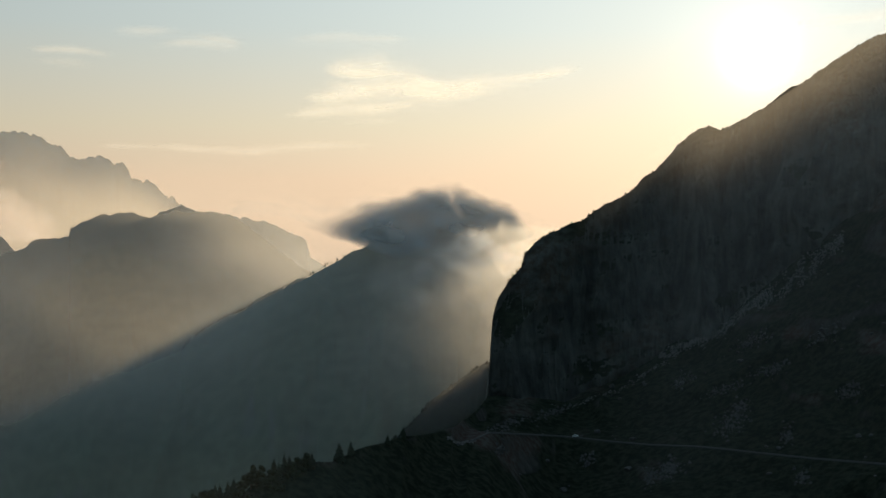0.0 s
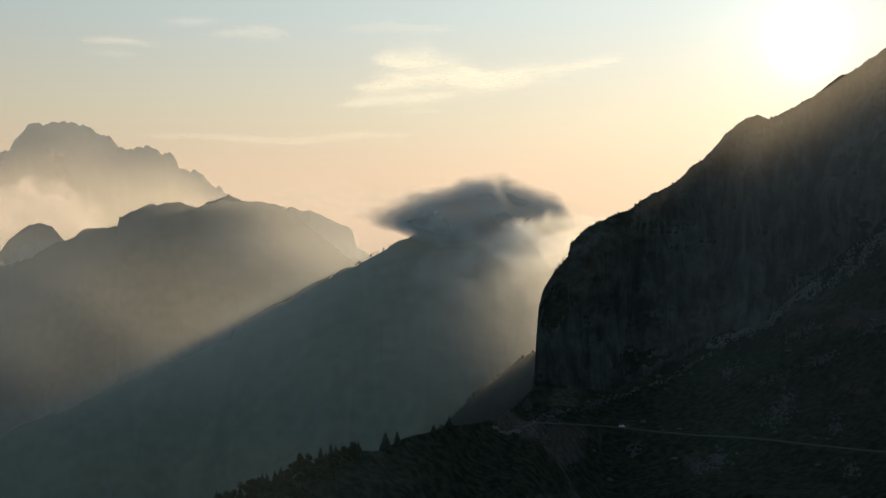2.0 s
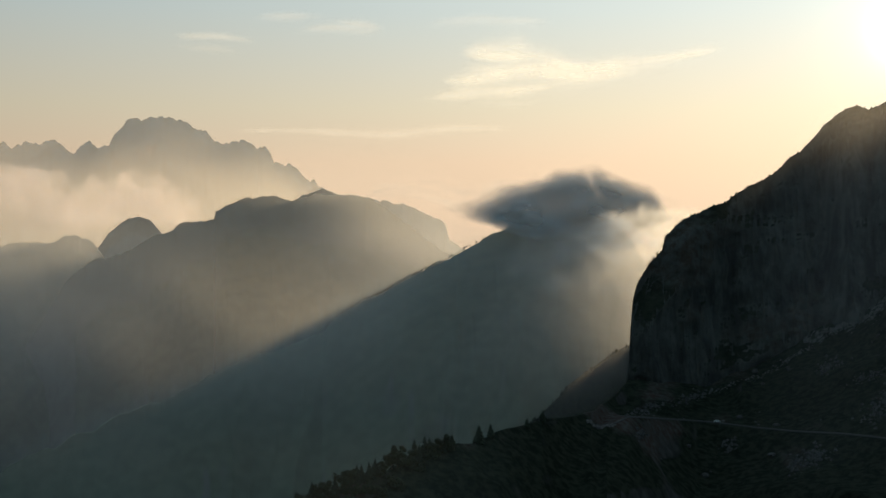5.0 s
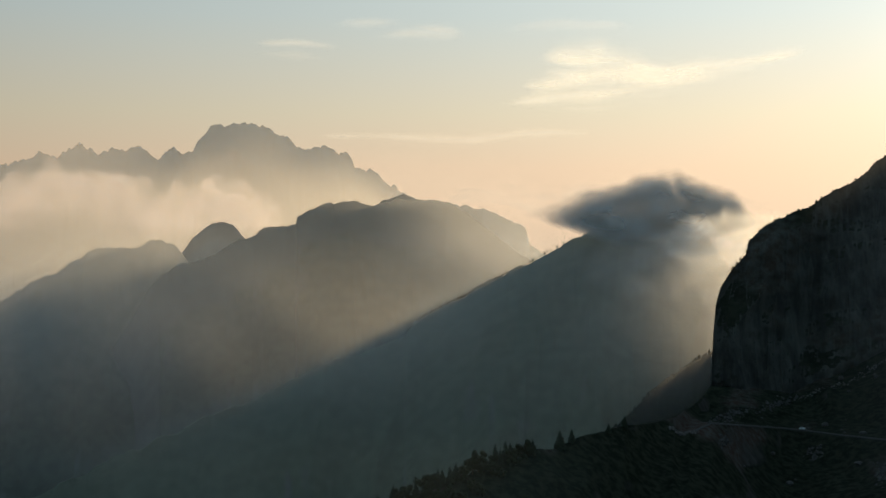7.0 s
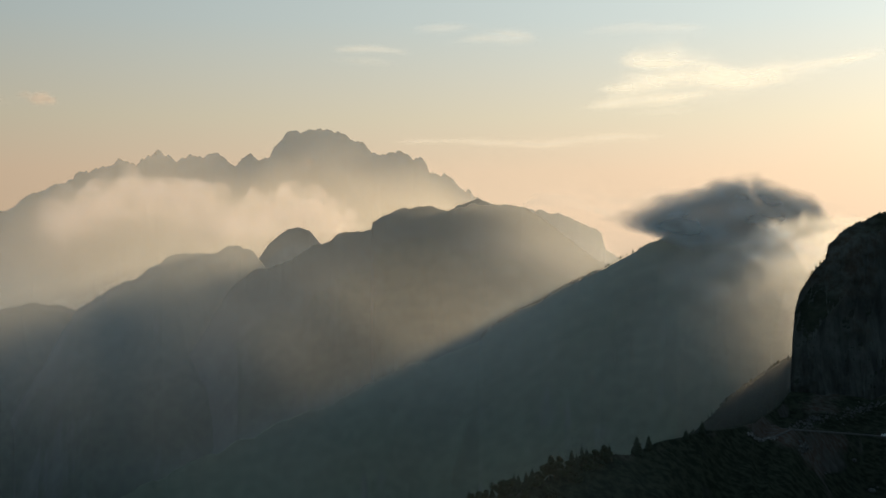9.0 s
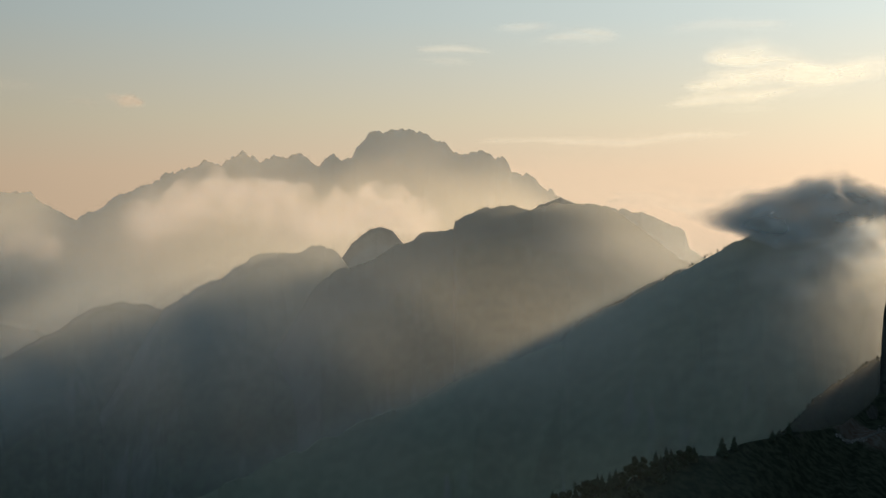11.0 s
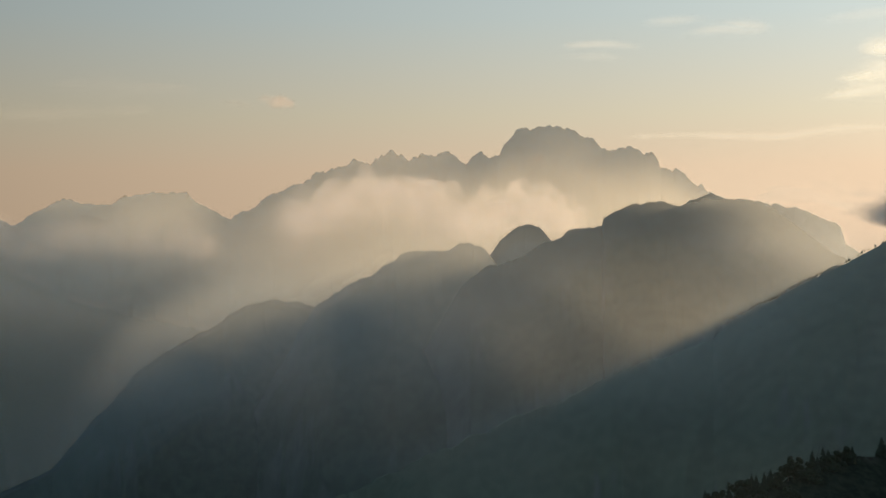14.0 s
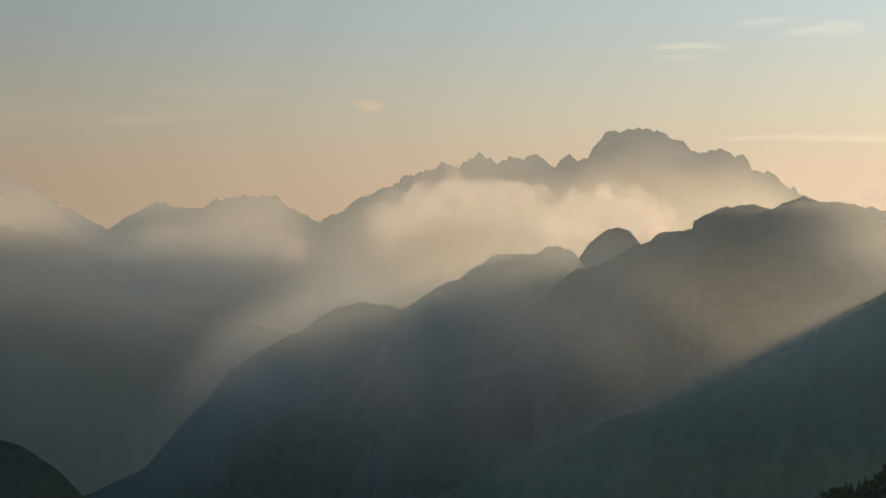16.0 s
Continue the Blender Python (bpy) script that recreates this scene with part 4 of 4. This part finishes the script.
for k, (b, h, w) in enumerate(((-6.3, 8.2, 4.8), (-6.5, 9.6, 5.2), (-6.72, 8.8, 5.0), (-6.92, 9.8, 5.4), (-5.38, 8.6, 4.6), (-8.55, 8.4, 5.0), (-8.8, 9.6, 5.4), (-9.12, 8.4, 5.0), (-9.3, 9.4, 5.0),
                               (-10.2, 9.8, 5.6), (-11.15, 9.0, 5.2), (-11.8, 8.4, 5.0), (-12.5, 9.2, 5.6))):
    conifer(crest_place(b, grove.uniform(3, 8)), h, w, 400 + k, WOOD)
for k in range(16):
    b = -6.2 - 6.4 * k / 15 + grove.uniform(-0.1, 0.1)
    broadleaf(crest_place(b, grove.uniform(9, 24)), grove.uniform(4.5, 7.0), grove.uniform(5.0, 7.0), 540 + k, "low dark tree in the wood on the spur")


DWARF = "dwarf pine clinging to the edge of the cliff"
for k, (b, h, w) in enumerate(((2.9, 3.6, 3.0), (3.05, 4.6, 2.8), (2.75, 2.6, 3.0), (6.0, 3.4, 3.4), (6.2, 2.6, 3.0), (4.4, 2.2, 3.2), (5.3, 2.0, 2.6), (7.5, 2.2, 2.8), (8.6, 2.2, 3.0), (11.4, 2.4, 2.4))):
    conifer(cliff_edge(b) + Vector((0, 0, 0.2)), h * 0.7, w * 0.8, 700 + k, DWARF)


# ---- tree lines far off: tiny trees along the crests ----
def tree_line(places, label, seed):
    rnd = random.Random(seed)
    verts, faces = [], []
    for at, h in places:
        k, w = len(verts), h * rnd.uniform(0.22, 0.5)
        ring = [(at.x + w * math.cos(a) * rnd.uniform(0.6, 1.2), at.y + w * math.sin(a) * rnd.uniform(0.6, 1.2), at.z + h * rnd.uniform(0.0, 0.3)) for a in (0, 1.26, 2.5, 3.8, 5.0)]
        verts += [(at.x, at.y, at.z - 1.0), *ring, (at.x + rnd.uniform(-0.1, 0.1) * h, at.y, at.z + h)]
        for i in range(5):
            faces += [(k, k + 1 + i, k + 1 + (i + 1) % 5), (k + 1 + i, k + 6, k + 1 + (i + 1) % 5)]
    mesh = bpy.data.meshes.new("tree_line")
    mesh.from_pydata(verts, [], faces)
    mesh.materials.append(M_NEEDLE)
    return tagged(new("tree_line", mesh), label, "trees", kind="stuff")


rnd = random.Random(31)
line = []
for _ in range(230):
    b = rnd.triangular(-11.5, -3.6, -8.0)
    line.append((polar(b, float(along(CAP, b)), 1548), rnd.uniform(0.8, 3.4)))
tree_line(line, "far row of small trees along the ridge", 32)
line = []
for _ in range(260):
    b = rnd.uniform(2.3, 17.8) if rnd.random() < 0.5 else rnd.triangular(2.3, 9, 4)
    line.append((cliff_edge(b) - Vector((0, 0, 0.3)), rnd.uniform(0.4, 1.7)))
tree_line(line, "low shrubs along the edge of the cliff", 33)
line = []
for _ in range(60):
    b = rnd.uniform(-2.5, 1.9)
    line.append((polar(b, float(along(SPUR, b)) - 0.05, 1184), rnd.uniform(1.5, 5.0)))
tree_line(line, "small trees on the spur behind", 34)


# ---- car on the road ----
def box_bm(size, at, top=1.0, bevel=0.08):
    bm = bmesh.new()
    bmesh.ops.create_cube(bm, size=1.0)
    for v in bm.verts:
        v.co = Vector((v.co.x * size[0] * (top if v.co.z > 0 else 1), v.co.y * size[1] * ((1 + top) / 2 if v.co.z > 0 else 1), v.co.z * size[2])) + Vector(at)
    bmesh.ops.bevel(bm, geom=bm.edges[:], offset=bevel, segments=2, affect="EDGES")
    return bm


def wheel_bm(radius, width, at):
    bm = bmesh.new()
    bmesh.ops.create_cone(bm, segments=18, radius1=radius, radius2=radius, depth=width, cap_ends=True,
                          matrix=Matrix.Translation(at) @ Matrix.Rotation(math.pi / 2, 4, "X"))
    return bm


def build_car(b):
    r = float(along(ROAD_R, b)) + 0.8
    x, y = r * math.sin(radians(b)), r * math.cos(radians(b))
    car = new("car")
    car.matrix_basis = Matrix.Translation((x, y, slope_smooth(b, r) + 0.42)) @ Matrix.Rotation(radians(-6), 4, "Z")
    tagged(car, "small white car on the mountain road", "car")
    part("body", box_bm((4.3, 1.8, 0.7), (0, 0, 0.65), 0.96, 0.14), M_CAR, car)
    cabin = part("cabin", box_bm((2.5, 1.62, 0.62), (-0.2, 0, 1.28), 0.72, 0.12), M_CAR, car)
    part("windscreen", box_bm((0.06, 1.3, 0.45), (0.93, 0, 1.27), 1.0, 0.01), M_GLASS, cabin)
    for side in (-1, 1):
        part("side_window", box_bm((1.7, 0.05, 0.36), (-0.2, side * 0.765, 1.3), 0.85, 0.01), M_GLASS, cabin)
        part("headlight", box_bm((0.08, 0.36, 0.16), (2.12, side * 0.6, 0.8), 1.0, 0.02), M_LAMP, car)
        for front in (-1.3, 1.35):
            tyre = part("wheel", wheel_bm(0.33, 0.22, (front, side * 0.82, 0.33)), M_TYRE, car)
            part("rim", wheel_bm(0.2, 0.24, (front, side * 0.825, 0.33)), M_RIM, tyre)


build_car(5.5)


# ---- boulders and scree ----
def boulder(b, r, size, seed, label):
    rnd = random.Random(seed)
    bm = bmesh.new()
    bmesh.ops.create_icosphere(bm, subdivisions=2, radius=1.0)
    stretch = Vector((rnd.uniform(0.8, 1.4), rnd.uniform(0.7, 1.2), rnd.uniform(0.5, 0.85))) * size
    for v in bm.verts:
        k = 1 + 0.35 * noise.noise(v.co * 1.3 + Vector((seed * 3.1, 0, 0))) + 0.15 * noise.noise(v.co * 3.1 + Vector((0, seed, 0)))
        v.co = Vector((v.co.x * stretch.x, v.co.y * stretch.y, v.co.z * stretch.z)) * k
    mesh = bpy.data.meshes.new("boulder")
    bm.to_mesh(mesh)
    bm.free()
    mesh.materials.append(M_RUBBLE)
    ob = new("boulder", mesh)
    ob.matrix_basis = Matrix.Translation(on_slope(b, r) + Vector((0, 0, size * 0.15))) @ Matrix.Rotation(rnd.uniform(0, 6), 4, "Z")
    return tagged(ob, label, "boulder", "boulders on the slope")


rnd = random.Random(5)
for i in range(48):
    b = rnd.uniform(2.5, 18)
    top, low = float(along(FORE_R, b)) - 15, float(along(ROAD_R, b)) - 90
    r = rnd.uniform(low, top)
    if abs(r - float(along(ROAD_R, b))) < 9:
        r += 20
    boulder(b, r, rnd.choice((0.7, 0.9, 1.2, 1.6, 2.4)), i, "pale grey boulder in the turf")


def scatter(name, places, mat, label, seed):
    """Loose stones as one heap."""
    rnd = random.Random(seed)
    verts, faces = [], []
    for at, size in places:
        k = len(verts)
        for d in ((1, 0, 0), (-1, 0, 0), (0, 1, 0), (0, -1, 0), (0, 0, 1), (0, 0, -1)):
            verts.append(tuple(at[i] + d[i] * size * rnd.uniform(0.6, 1.3) + rnd.uniform(-0.25, 0.25) * size for i in range(3)))
        for a in (0, 1):
            for c in (2, 3):
                faces += [(k + a, k + c, k + 4), (k + a, k + c, k + 5)]
    mesh = bpy.data.meshes.new(name)
    mesh.from_pydata(verts, [], faces)
    mesh.materials.append(mat)
    return tagged(new(name, mesh), label, "stones", kind="stuff")


def stones_along(path, spread, count, seed, sizes=(0.25, 1.1)):
    rnd = random.Random(seed)
    p = np.array(path)
    bs = np.array([rnd.triangular(p[0, 0], p[-1, 0]) for _ in range(count)])
    rs = np.interp(bs, p[:, 0], p[:, 1]) + np.array([rnd.gauss(0, spread) for _ in range(count)])
    zs = slope_height(bs, rs)
    return [((r * math.sin(radians(b)), r * math.cos(radians(b)), z + 0.1), rnd.uniform(*sizes)) for b, r, z in zip(bs, rs, zs)]


def facing(b, el):
    """Distance at which the slope, seen from the air, is met at that bearing and height."""
    r = np.arange(620.0, 1124.0, 1.0)
    up = np.degrees(np.arctan((slope_height(np.full_like(r, b), r) - EYE_Z) / r))
    hit = np.nonzero((up > el) & (r < float(along(FORE_R, b))))[0]
    return float(r[hit[0]]) if len(hit) else float(along(FORE_R, b)) - 8


def clumped(path, spread, count, seed, sizes):
    """Stones along a run, in loose clumps of uneven width."""
    rnd = random.Random(seed)
    p = np.array(path)
    found = []
    while len(found) < count:
        b = rnd.uniform(p[0, 0], p[-1, 0])
        wide = spread * (0.5 + 0.9 * abs(float(smooth_noise(np.float64(b * 1.3), np.float64(0.0), seed))))
        r = float(np.interp(b, p[:, 0], p[:, 1])) + rnd.gauss(0, wide)
        if float(smooth_noise(np.float64(b * 4.0), np.float64(r / 9.0), seed + 3)) + rnd.uniform(-0.5, 0.5) > -0.15:
            found.append((tuple(on_slope(b, r)), rnd.uniform(*sizes) * rnd.uniform(0.5, 1.0)))
    return found


scatter("scree", clumped([(8.9, 1108), (11.5, 1108), (14, 1104), (16.2, 1102)], 8, 2600, 1, (0.3, 1.4)), M_SCREE, "pale scree gully under the rock wall", 1)
scatter("scree", clumped([(4.4, 1045), (6, 1058), (9.2, 1094)], 3, 220, 2, (0.4, 1.2)), M_SCREE, "band of pale rubble at the cliff foot", 2)
for k, (b, el, db, de, count) in enumerate(((11.8, -7.0, 0.5, 0.5, 420), (12.2, -6.3, 0.35, 0.4, 220), (9.3, -8.9, 0.55, 0.45, 420), (8.6, -9.3, 0.35, 0.4, 220), (14.0, -7.4, 0.3, 0.35, 180),
                                            (14.6, -9.0, 0.3, 0.3, 140), (2.4, -8.2, 0.22, 0.3, 120), (4.6, -6.7, 0.9, 0.18, 260), (2.8, -7.2, 1.0, 0.18, 300), (11.6, -5.6, 0.9, 0.2, 300),
                                            (13.4, -4.8, 0.7, 0.25, 260), (12.6, -3.7, 0.9, 0.3, 320), (15.4, -3.4, 0.8, 0.3, 260), (16.4, -5.6, 0.6, 0.4, 240), (9.9, -5.3, 0.6, 0.25, 220), (6.0, -8.6, 0.4, 0.3, 140))):
    rnd = random.Random(60 + k)
    heap = []
    for _ in range(count // 2):
        a, e = rnd.gauss(0, 0.5), rnd.gauss(0, 0.5)
        a, e = b + db * a, el + de * e + 0.35 * db * a
        heap.append((tuple(on_slope(a, facing(a, e))), 0.3 + 1.5 * rnd.random() ** 2.5))
    scatter("rubble", heap, M_RUBBLE, "broken grey rocks on the dark slope", 60 + k)
scatter("rubble", stones_along([(0.2, 800), (1.0, 812), (1.4, 822)], 2, 240, 5, (0.3, 0.9)), M_SCREE, "pale bank at the road's bend", 5)
